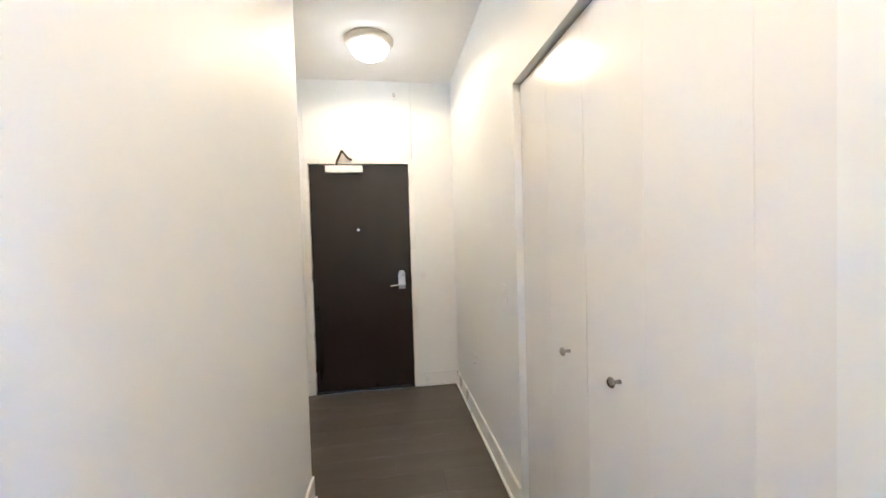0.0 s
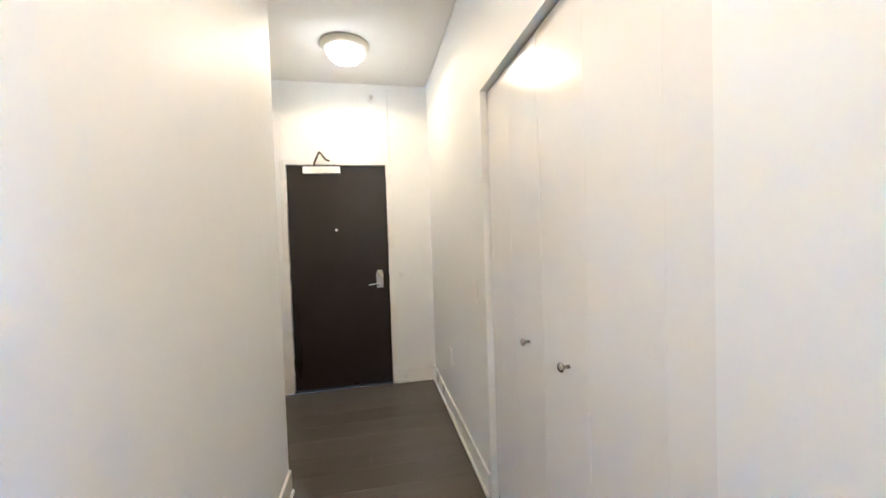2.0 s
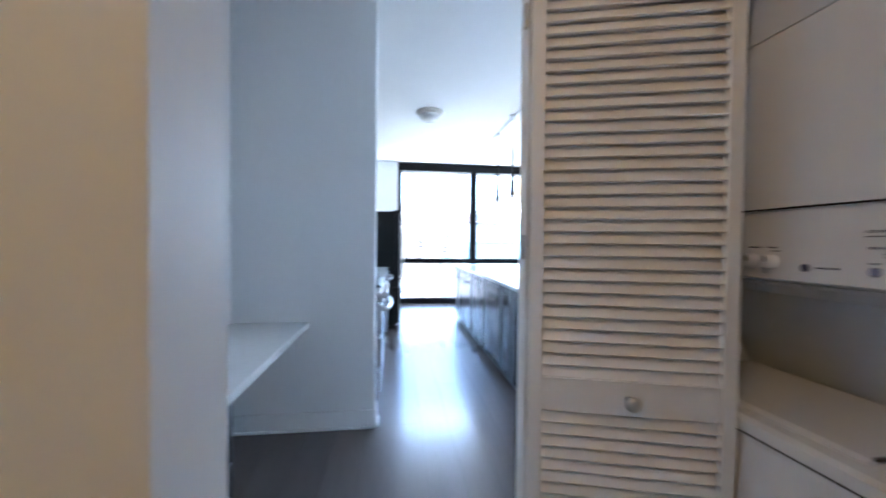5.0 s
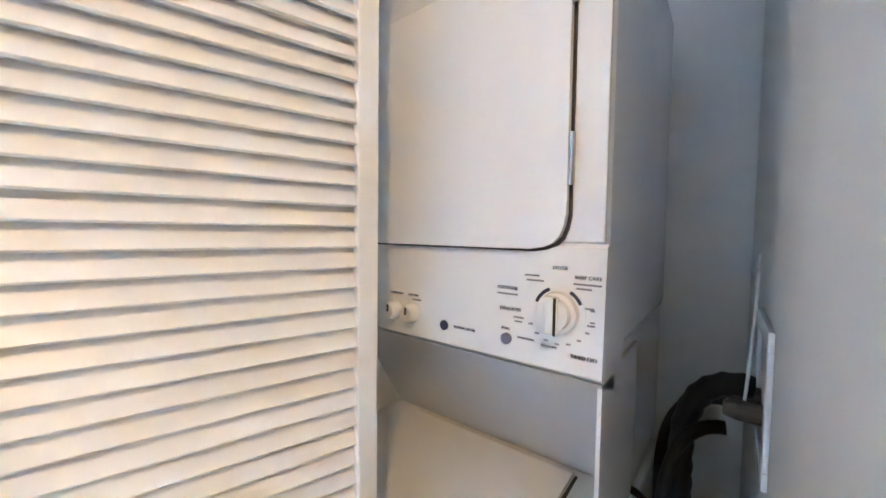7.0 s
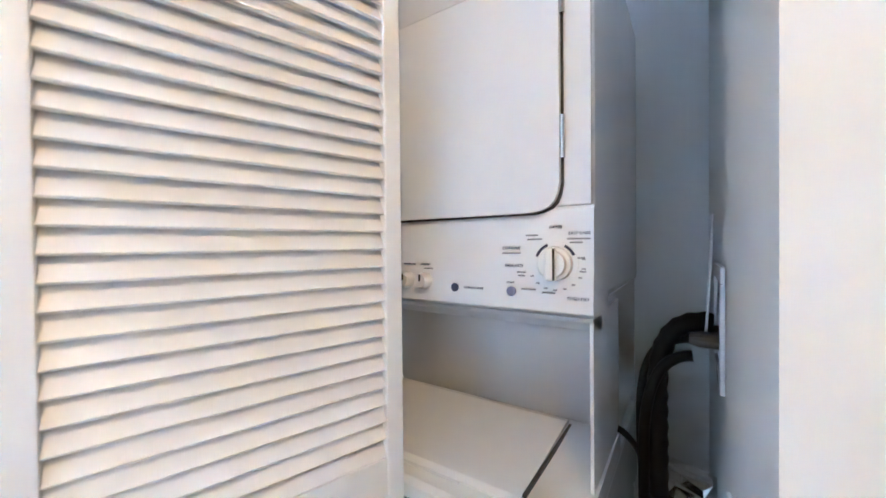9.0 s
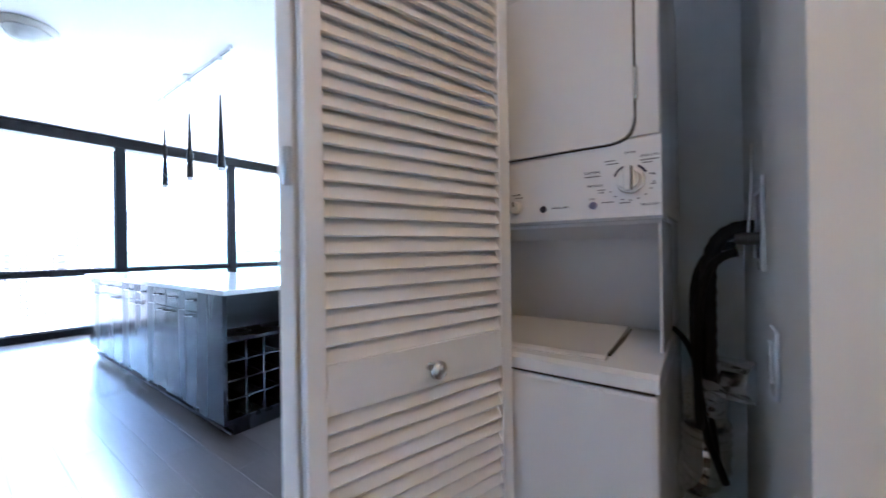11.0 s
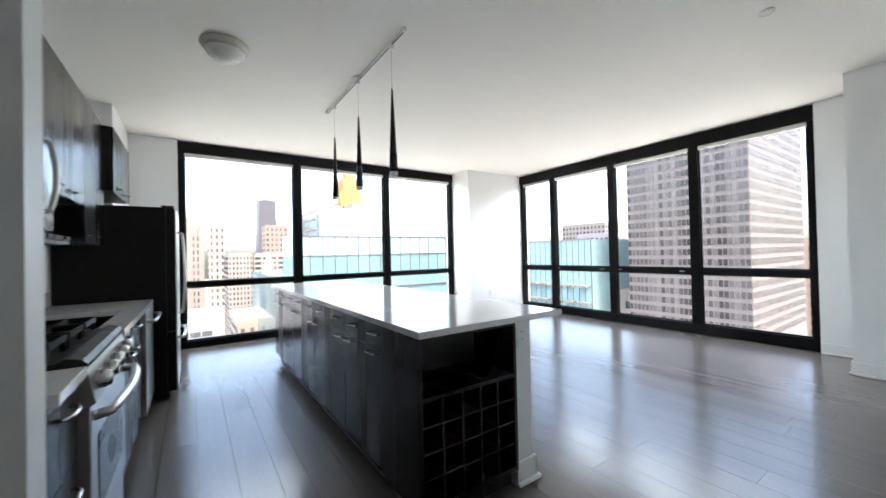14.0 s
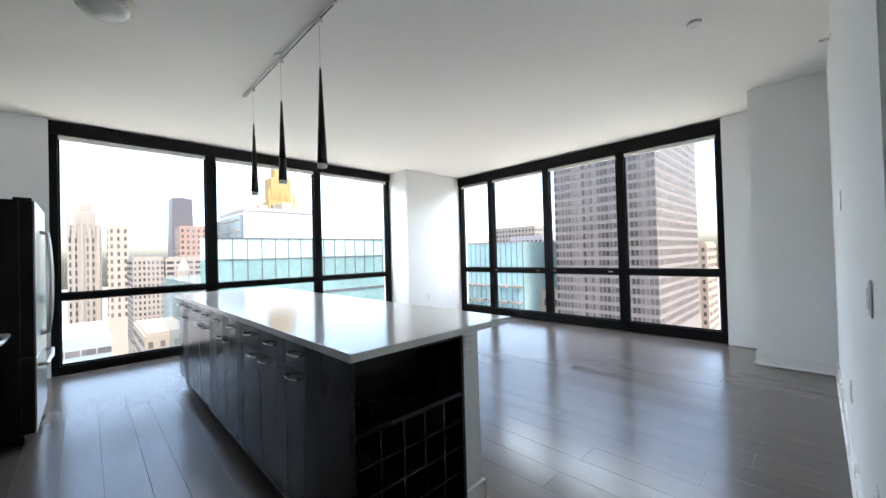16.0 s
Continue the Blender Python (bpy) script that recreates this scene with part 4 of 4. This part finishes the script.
    # fridge
    f = thing("refrigerator", (7.48, 0.05, 0.0), "stainless steel refrigerator with dark grey sides and bar handles", "refrigerator")
    fx0, fx1 = 7.03, 7.93
    part("body", box(fx0, fx1, -0.27, 0.46, 0.03, 1.735, 0.006), FRIDGE_SIDE, f, "dark grey textured cabinet")
    part("kick_grille", box(fx0 + 0.01, fx1 - 0.01, -0.285, -0.271, 0.0, 0.055), RUBBER, f)
    part("top_hinge", box(fx0 + 0.02, fx0 + 0.12, -0.33, -0.24, 1.736, 1.755, 0.004), BLACK, f)
    fz = part("freezer_drawer", box(fx0 + 0.003, fx1 - 0.003, -0.336, -0.271, 0.065, 0.60, 0.006), FRIDGE_SIDE, f)
    part("steel_front", box(fx0 + 0.003, fx1 - 0.003, -0.348, -0.337, 0.065, 0.60, 0.005), STEEL, fz, "brushed steel front skin")
    mid = (fx0 + fx1) / 2
    for a, b, hx in ((fx0 + 0.003, mid - 0.003, mid - 0.06), (mid + 0.003, fx1 - 0.003, mid + 0.06)):
        d = part("door", box(a, b, -0.336, -0.271, 0.61, 1.733, 0.006), FRIDGE_SIDE, f)
        part("steel_front", box(a, b, -0.348, -0.337, 0.61, 1.733, 0.005), STEEL, d, "brushed steel front skin")
        part("door_handle", tube([(hx, -0.345, 0.72)] + [tuple(p) for p in arc((hx, -0.385, 0.73), (hx, -0.425, 1.12), (hx, -0.385, 1.52))] + [(hx, -0.345, 1.53)], 0.013), STEEL, d, smooth=True)
    part("drawer_handle", tube([(fx0 + 0.1, -0.345, 0.53), (fx0 + 0.1, -0.39, 0.53), (mid, -0.405, 0.53), (fx1 - 0.1, -0.39, 0.53), (fx1 - 0.1, -0.345, 0.53)], 0.013), STEEL, fz, smooth=True)
    # wall units
    UY = 0.14
    for a, b, z0 in ((5.315, 5.86, 1.64), (5.86, 6.345, 1.64), (6.345, 6.68, 1.39), (6.68, 7.018, 1.39), (4.245, 4.548, 1.39), (4.548, 5.311, 1.84)):
        u = thing("wall_unit", ((a + b) / 2, 0.3, z0), "dark laminate wall unit with a bowed pull", "cabinet", "kitchen wall units")
        part("body", box(a, b, UY + 0.02, 0.467, z0, 2.41), CAB_IN, u)
        d = part("door", box(a + 0.002, b - 0.002, UY, UY + 0.019, z0, 2.41, 0.002), CABINET, u)
        handle(d, ((a + b) / 2 + (0.1 if a < 5.8 else -0.1), UY, z0 + 0.05), "-y", 0.115)
    o = thing("open_shelf_unit", (5.83, 0.3, 1.39), "dark open shelf box under the wall units over the sink", "shelf")
    part("bottom", box(5.316, 6.343, UY + 0.003, 0.466, 1.39, 1.41), CABINET, o)
    part("back", box(5.316, 6.343, 0.452, 0.466, 1.41, 1.638), CAB_IN, o)
    part("side", box(5.316, 5.334, UY + 0.003, 0.452, 1.41, 1.638), CABINET, o)
    part("side", box(6.325, 6.343, UY + 0.003, 0.452, 1.41, 1.638), CABINET, o)
    part("light_strip", box(5.5, 6.2, UY + 0.05, UY + 0.11, 1.372, 1.389, 0.003), PLATE, o, "white under-shelf light strip, off")
    ov = thing("wall_unit", (7.5, 0.27, 1.86), "deep dark laminate wall unit over the fridge", "cabinet", "kitchen wall units")
    part("body", box(7.02, 7.96, 0.098, 0.467, 1.86, 2.408), CAB_IN, ov)
    for a, b in ((7.022, 7.488), (7.492, 7.958)):
        d = part("door", box(a, b, 0.078, 0.097, 1.862, 2.406, 0.002), CABINET, ov)
        handle(d, ((a + b) / 2, 0.078, 1.91), "-y", 0.115)
    mw = thing("microwave", (4.93, 0.25, 1.39), "stainless over-range microwave with a curved bar handle", "microwave")
    part("case", box(4.552, 5.308, 0.09, 0.467, 1.40, 1.838, 0.004), BLACK, mw)
    part("door", box(4.555, 5.13, 0.065, 0.089, 1.405, 1.833, 0.004), STEEL, mw)
    part("control_strip", box(5.135, 5.305, 0.065, 0.089, 1.405, 1.833, 0.004), BLACK, mw)
    part("door_handle", tube([(5.10, 0.065, 1.47)] + [tuple(p) for p in arc((5.10, 0.03, 1.48), (5.10, -0.01, 1.62), (5.10, 0.03, 1.77))] + [(5.10, 0.065, 1.78)], 0.011), STEEL, mw, smooth=True)


kitchen()


# ---- pendants over the island ----
def pendants():
    t = thing("light_track", (6.1, -1.765, CEIL), "white ceiling light track over the island", "light track")
    part("rail", box(5.2, 7.05, -1.777, -1.753, CEIL - 0.03, CEIL - 0.012, 0.003), TRIM, t)
    part("conductor_slot", box(5.215, 7.035, -1.769, -1.761, CEIL - 0.0325, CEIL - 0.0295), SEAM, t, "dark conductor slot under the rail")
    part("feed_canopy", lathe([(0.05, -0.001), (0.05, -0.014), (0.02, -0.022)], (6.1, -1.765, CEIL), segs=28), TRIM, t)
    for x in (5.2, 7.05):
        part("end_cap", box(x - 0.012, x + 0.012, -1.777, -1.753, CEIL - 0.034, CEIL - 0.001, 0.002), TRIM, t)
    for x in (5.415, 6.11, 6.80):
        p = thing("pendant_lamp", (x, -1.765, CEIL - 0.03), "slender black cone pendant lamp with a frosted tip", "pendant lamp", "pendants over the island")
        part("adapter", box(x - 0.022, x + 0.022, -1.78, -1.75, CEIL - 0.062, CEIL - 0.031, 0.003), TRIM, p)
        part("wire", tube([(x, -1.765, CEIL - 0.06), (x, -1.765, 2.55)], 0.0022, 6), CHROME, p)
        part("cone", lathe([(0.004, 2.555), (0.007, 2.54), (0.034, 1.905), (0.031, 1.90)], (x, -1.765, 0), segs=28), BLACK, p, "black tapered cone", smooth=True)
        part("tip", lathe([(0.029, 1.904), (0.031, 1.897), (0.031, 1.875), (0.024, 1.872)], (x, -1.765, 0), segs=28), OPAL, p, "frosted glass tip", smooth=True)


pendants()

# ---- small fittings of the living room ----
det = thing("smoke_detector", (3.67, -3.84, CEIL), "small white round detector on the ceiling", "smoke detector")
part("base", lathe([(0.046, -0.001), (0.046, -0.008), (0.038, -0.016), (0.015, -0.018)], (3.67, -3.84, CEIL), segs=28), PLATE, det, smooth=True)
sprinkler((2.97, -4.4, 2.72), (1, 0), "small chrome sidewall sprinkler head high on the living room wall")
wall_plate("light_switch", (2.97, -2.35, 1.09), (1, 0), "white rocker light switch on the living room wall", "switch")
wall_plate("thermostat", (2.97, -4.0, 1.53), (1, 0), "white wall thermostat on the living room wall", "thermostat", 0.09, 0.12, "plain")
wall_plate("wall_socket", (2.97, -3.7, 0.42), (1, 0), "white wall socket low on the living room wall", "socket", style="socket")
wall_plate("wall_socket", (2.97, -2.4, 0.42), (1, 0), "white wall socket low on the living room wall", "socket", style="socket")
wall_plate("wall_socket", (8.585, -5.55, 0.42), (-1, 0), "white wall socket on the corner column", "socket", style="socket")
wall_plate("wall_socket", (8.585, -6.3, 0.42), (-1, 0), "white wall socket on the corner column", "socket", style="socket")
vent = thing("floor_vent", (5.2, -6.36, 0.004), "small dark metal floor vent before the window", "vent")
part("frame", box(5.1, 5.3, -6.40, -6.32, 0.001, 0.006, 0.001), BRASS_DARK, vent)
for i in range(5):
    part("slat", box(5.112, 5.288, -6.392 + i * 0.0145, -6.386 + i * 0.0145, 0.006, 0.009), BLACK, vent)


# ---- the city outside ----
def plain(name, color, rough=0.8, vary=0.08, scale=0.3):
    return material(name, color, rough, vary=vary, scale=scale)


STONE_W = plain("pale_limestone", (0.205, 0.183, 0.16))
STONE_P = plain("pinkish_stone", (0.2, 0.135, 0.11))
STONE_B = plain("beige_stone", (0.24, 0.205, 0.17))
DARKT = plain("dark_bronze_tower", (0.06, 0.055, 0.064), 0.4)
BROWN = plain("brown_grey_concrete", (0.165, 0.142, 0.13))
PANE_B = material("bronze_mirror_glass", (0.085, 0.075, 0.072), 0.12, vary=0.4, scale=0.1, by_object=0.3, by_island=0.7)
# paler bronze panes for the brown tower's -x face, close to its wall colour
PANE_S = material("pale_bronze_glass", (0.125, 0.108, 0.098), 0.35, vary=0.15, scale=0.35, by_island=0.2)
GOLDEN = plain("gilded_stone", (0.26, 0.18, 0.065))
PANE_D = material("dark_facade_glass", (0.075, 0.07, 0.072), 0.2, vary=0.3, scale=0.4, by_object=0.3, by_island=0.5)
PANE_T = material("teal_facade_glass", (0.125, 0.205, 0.21), 0.1, vary=0.3, scale=0.12)
PANE_BLUE = material("blue_grey_curtain_glass", (0.085, 0.12, 0.15), 0.12, vary=0.2, scale=0.3)
PANE_C = material("pale_teal_curtain_glass", (0.24, 0.36, 0.37), 0.12, vary=0.2, scale=0.15)
PANE_L = material("pale_facade_glass", (0.2, 0.24, 0.255), 0.15, vary=0.15, scale=0.2)
WHITE_WALL = plain("white_render", (0.5, 0.49, 0.48))
ROOF = plain("roof_gravel", (0.3, 0.28, 0.26))
STREET = plain("far_street_ground", (0.16, 0.155, 0.15), vary=0.3, scale=0.02)
GROUND_Z = -70.0
structure("ground", box(-900, 1500, -1500, 900, GROUND_Z - 1, GROUND_Z), STREET, "far street level of the city", "ground")


def slab(bm, x0, x1, y0, y1, z0, z1):
    """A plain six-sided block added to bm."""
    p = [bm.verts.new((x, y, z)) for z in (z0, z1) for x, y in ((x0, y0), (x1, y0), (x1, y1), (x0, y1))]
    for q in ((3, 2, 1, 0), (4, 5, 6, 7), (0, 1, 5, 4), (1, 2, 6, 5), (2, 3, 7, 6), (3, 0, 4, 7)):
        bm.faces.new([p[i] for i in q])


def tower(name, x0, x1, y0, y1, top, wall_m, pane_m, bay, storey, win_w, win_h, label, faces=("-x", "+y"), low=-40.0, roof_m=None, taper=0.0, side_pane=None, side_w=0.0):
    """A building with rows of windows set proud in thin frames on the faces that look to the flat."""
    b = thing(name, ((x0 + x1) / 2, (y0 + y1) / 2, GROUND_Z), label, "building")
    body = box(x0, x1, y0, y1, GROUND_Z, top)
    if taper:
        for v in body.verts:
            if v.co.z > 0:
                v.co.x += ((x0 + x1) / 2 - v.co.x) * taper
                v.co.y += ((y0 + y1) / 2 - v.co.y) * taper
    part("wall", body, wall_m, b)
    part("roof", box(x0 + 0.4, x1 - 0.4, y0 + 0.4, y1 - 0.4, top, top + 0.5) if not taper else box(x0 + (x1 - x0) * 0.3, x1 - (x1 - x0) * 0.3, y0 + (y1 - y0) * 0.3, y1 - (y1 - y0) * 0.3, top, top + 1.5), roof_m or wall_m, b)
    if taper:
        return b
    n = int((top - low - 0.5) / storey)
    for k in range(n):
        zc = top - (k + 0.75) * storey
        for face in faces:
            row = bmesh.new()
            a0, a1 = (y0, y1) if face == "-x" else (x0, x1)
            m = max(1, int((a1 - a0) / bay))
            step = (a1 - a0) / m
            for i in range(m):
                u = a0 + (i + 0.5) * step
                h, w = storey * win_h / 2, step * (side_w if side_w and face == "-x" else win_w) / 2
                if face == "-x":
                    slab(row, x0 - 0.06, x0 - 0.01, u - w, u + w, zc - h, zc + h)
                else:
                    slab(row, u - w, u + w, y1 + 0.01, y1 + 0.06, zc - h, zc + h)
            o = part("window_row", row, side_pane if side_pane and face == "-x" else pane_m, b)
            o["kind"] = "stuff"
    return b


o1 = tower("limestone_tower", 150, 165, -3.9, 3.2, 12, STONE_W, PANE_D, 1.18, 2.3, 0.36, 0.6, "ornate pale limestone skyscraper with a pointed crown", low=-25)
part("crown", box(151.5, 163, -2.7, 2.0, 12.5, 16.5, 0.3), STONE_W, o1)
part("crown", box(153.5, 161, -1.9, 0.8, 16.5, 19.0, 0.3), STONE_W, o1)
part("spire", lathe([(1.3, 0), (1.0, 1.2), (0.3, 3.4), (0.05, 4.6)], (157, -0.6, 19.0), segs=8), STONE_W, o1)
for y in (-3.5, -2.3, -1.1, 0.3, 1.5, 2.8):
    part("pinnacle", box(149.6, 150.6, y - 0.25, y + 0.25, 9, 13.6, 0.1), STONE_W, o1)
for y in (-3.2, -1.5, 0.2, 1.9):
    part("pilaster", box(149.5, 150, y - 0.3, y + 0.3, -40, 11.5), STONE_W, o1)
tower("dark_tapered_tower", 400, 425, -73, -53.5, 58, DARKT, PANE_D, 4, 6, 0.6, 0.5, "dark tapered skyscraper far away", taper=0.22)
tower("pink_stone_tower", 330, 350, -67, -50, 27, STONE_P, PANE_D, 3.4, 4.2, 0.45, 0.5, "pinkish stone tower block far away", low=-20)
tower("beige_tower", 260, 275, -17, -8.8, 21, STONE_B, PANE_D, 2.6, 4, 0.4, 0.55, "pale beige stone tower far away", low=-30)
tower("white_grid_building", 130, 150, -27.5, -16.4, 2.1, STONE_W, PANE_D, 2.0, 1.55, 0.74, 0.5, "white concrete slab building with dark window grid", low=-22)
tower("white_grid_wing", 131, 150, -16.2, -9.5, 2.3, STONE_W, PANE_D, 0.95, 1.55, 0.45, 0.5, "plain pale concrete wing of the slab building", low=-22)
tower("low_stone_building", 100, 125, -17, -9, -14, STONE_B, PANE_D, 1.7, 2.6, 0.4, 0.5, "low beige stone building below", low=-34)
tower("low_stone_building", 80, 96, -9.5, 0, -17, STONE_W, PANE_D, 2.0, 2.8, 0.4, 0.5, "low pale stone building below", low=-34)
tower("glass_office_block", 70, 90, -3, 6, -9, PANE_L, PANE_D, 1.4, 1.7, 0.9, 0.45, "blue-grey glass office block with banded floors", low=-24)
tower("cupola_building", 112, 122, -20.5, -16.5, -8, STONE_W, PANE_D, 1.5, 2.4, 0.4, 0.5, "pale stone building with a domed cupola", low=-30)
cup = tagged(link_mesh("cupola", lathe([(1.9, -8), (1.9, -3.5), (1.4, -3.0), (1.4, -1.0), (0.9, 0.6), (0.2, 1.8), (0.05, 3)], (115, -18.2, 0), segs=12), STONE_W), "pale stone domed cupola on the roof", "cupola")
gt = tower("gilded_tower", 200, 212, -82, -68.5, 31, GOLDEN, PANE_D, 2.5, 4, 0.4, 0.5, "golden stone tower behind the glass building", low=10)
part("stage", box(201, 211, -80.5, -70, 31, 44, 0.4), GOLDEN, gt)
part("stage", box(203, 209, -78, -72.5, 44, 54, 0.4), GOLDEN, gt)
for y in (-81.5, -78.2, -75.2, -72.2, -69):
    part("turret", lathe([(0.9, 31), (0.9, 35), (0.1, 38)], (200.9, y, 0), segs=8), GOLDEN, gt)

# the near glass building with a railed terrace
gb = thing("glass_terrace_building", (75, -30, GROUND_Z), "teal glass building with a white penthouse and glass-railed terrace", "building")
part("wall", box(60, 110, -60, -13.2, GROUND_Z, -2.4), PANE_T, gb)
part("upper_wall", box(66.2, 82.7, -29.4, -18.0, -2.4, 8.3), PANE_BLUE, gb, "blue-grey curtain wall")
for k in range(6):
    part("floor_band", box(66.15, 82.75, -18.0, -17.9, -1.2 + k * 1.75, -1.0 + k * 1.75), STONE_W, gb)
part("penthouse", box(65.8, 80, -29.6, -18.42, -2.38, 9.4), WHITE_WALL, gb, "plain white penthouse wall")
part("parapet_band", box(65.6, 80.2, -29.8, -18.3, 9.0, 9.5), ROOF, gb)
part("roof_plant", box(69, 73, -27.5, -25.5, 9.5, 11.2, 0.1), STONE_B, gb)
part("roof_plant", box(70, 72.5, -23.5, -22.0, 9.5, 10.6, 0.1), STONE_B, gb)
for i in range(25):
    y = -59.6 + i * 1.93
    part("glass_panel", box(60.0, 60.06, y + 0.03, y + 1.9, 1.38, 4.2), PANE_C, gb)
    part("lower_panel", box(60.0, 60.06, y + 0.03, y + 1.9, -2.2, 1.24), PANE_T, gb)
    part("post", box(59.9, 60.02, y - 0.05, y + 0.05, -2.4, 4.35), DARKT, gb)
part("top_rail", box(59.88, 60.08, -60, -13.0, 4.2, 4.36), DARKT, gb)
part("mid_line", box(59.88, 60.03, -60, -13.0, 1.25, 1.36), DARKT, gb)
for k in range(8):
    part("floor_band", box(59.85, 60.0, -60, -13.2, -4.5 - k * 3.3, -4.2 - k * 3.3), DARKT, gb)

tb = thing("teal_corner_building", (52, -66, GROUND_Z), "teal glass corner building with a railed roof terrace", "building")
part("wall", box(42.2, 60, -90, -60, GROUND_Z, 3.2), PANE_C, tb)
for i in range(14):
    x = 42.2 + i * 1.3
    part("post", box(x - 0.05, x + 0.05, -60.1, -59.95, -24, 3.4), DARKT, tb)
for z in (3.2, -2.4, -5.5, -8.6, -11.7):
    part("floor_band", box(42.1, 60, -60.12, -59.9, z - 0.12, z + 0.12), STONE_W, tb)
for i in range(6):
    for k in range(5):
        part("balcony", box(42.6 + i * 2.9, 44.6 + i * 2.9, -59.9, -58.8, -5.6 - k * 3.1, -5.2 - k * 3.1), STONE_W, tb)
tower("grey_stone_block", 70, 84, -125, -115, 6.5, plain("grey_stone", (0.25, 0.24, 0.25)), PANE_D, 1.6, 2.3, 0.5, 0.5, "grey stone office block", low=-25)
tower("white_far_block", 125, 155, -215, -200, 17, STONE_W, PANE_D, 2.5, 3, 0.5, 0.5, "white office block far away", low=-20)
tower("far_spire_tower", 215, 228, -225, -212, 45, STONE_W, PANE_D, 2.5, 4, 0.5, 0.5, "slender pale tower far away", low=-10)
tower("brown_office_tower", 19.2, 35.3, -86, -60, 22, BROWN, PANE_B, 0.6, 1.45, 0.78, 0.6, "brown-grey concrete office tower with rows of mirrored windows", low=-13, side_pane=PANE_S, side_w=0.55)
tower("beige_apartment_tower", 22, 30, -122, -110, 2.0, plain("pinkish_beige_brick", (0.28, 0.21, 0.155)), PANE_D, 1.6, 2.0, 0.4, 0.5, "pinkish beige brick apartment tower", low=-28)
tower("pale_low_roof_block", 36, 44, -80, -66, -7, STONE_B, PANE_D, 2, 2.6, 0.4, 0.5, "low block with a pale roof below", low=-20)


# ---- plank floor ----
def plank_mesh(length, width):
    bm = box(0, length, 0, width, -0.015, 0.0)
    edges = [e for e in bm.edges if all(v.co.z > -0.001 for v in e.verts)]
    bmesh.ops.bevel(bm, geom=edges, offset=0.0005, segments=1, affect="EDGES")
    me = bpy.data.meshes.new("plank")
    bm.to_mesh(me)
    bm.free()
    me.materials.append(PLANK)
    return me


floor = thing("floor", (4, -1, 0), "grey-brown wide oak plank floor", "floor", kind="structure")
bpy.context.view_layer.update()
PW, GAP = 0.192, 0.0009
rnd = random.Random(5)
meshes = {}


def lay(x0, x1, y0, y1):
    y = y0
    while y < y1 - 0.01:
        w = min(PW, y1 - y)
        x = x0 - rnd.uniform(0.0, 1.5)
        while x < x1 - 0.002:
            ln = rnd.choice((1.5, 1.8, 2.1))
            a, c = max(x, x0), min(x + ln, x1)
            x += ln
            if c - a < 0.01:
                continue
            key = (round(c - a, 3), round(w, 3))
            if key not in meshes:
                meshes[key] = plank_mesh(c - a - GAP, w - GAP)
            o = new("plank", meshes[key])
            o.parent = floor
            o.matrix_parent_inverse = floor.matrix_world.inverted()
            o.location = (a, y, 0)
        y += PW


lay(0.43, 1.83, -0.86, 3.26)
lay(1.83, 9.2, -0.86, 0.47)
lay(2.76, 9.2, -6.57, -0.86)
lay(1.83, 2.76, -1.83, -0.86)
lay(1.945, 4.1, 0.47, 0.78)
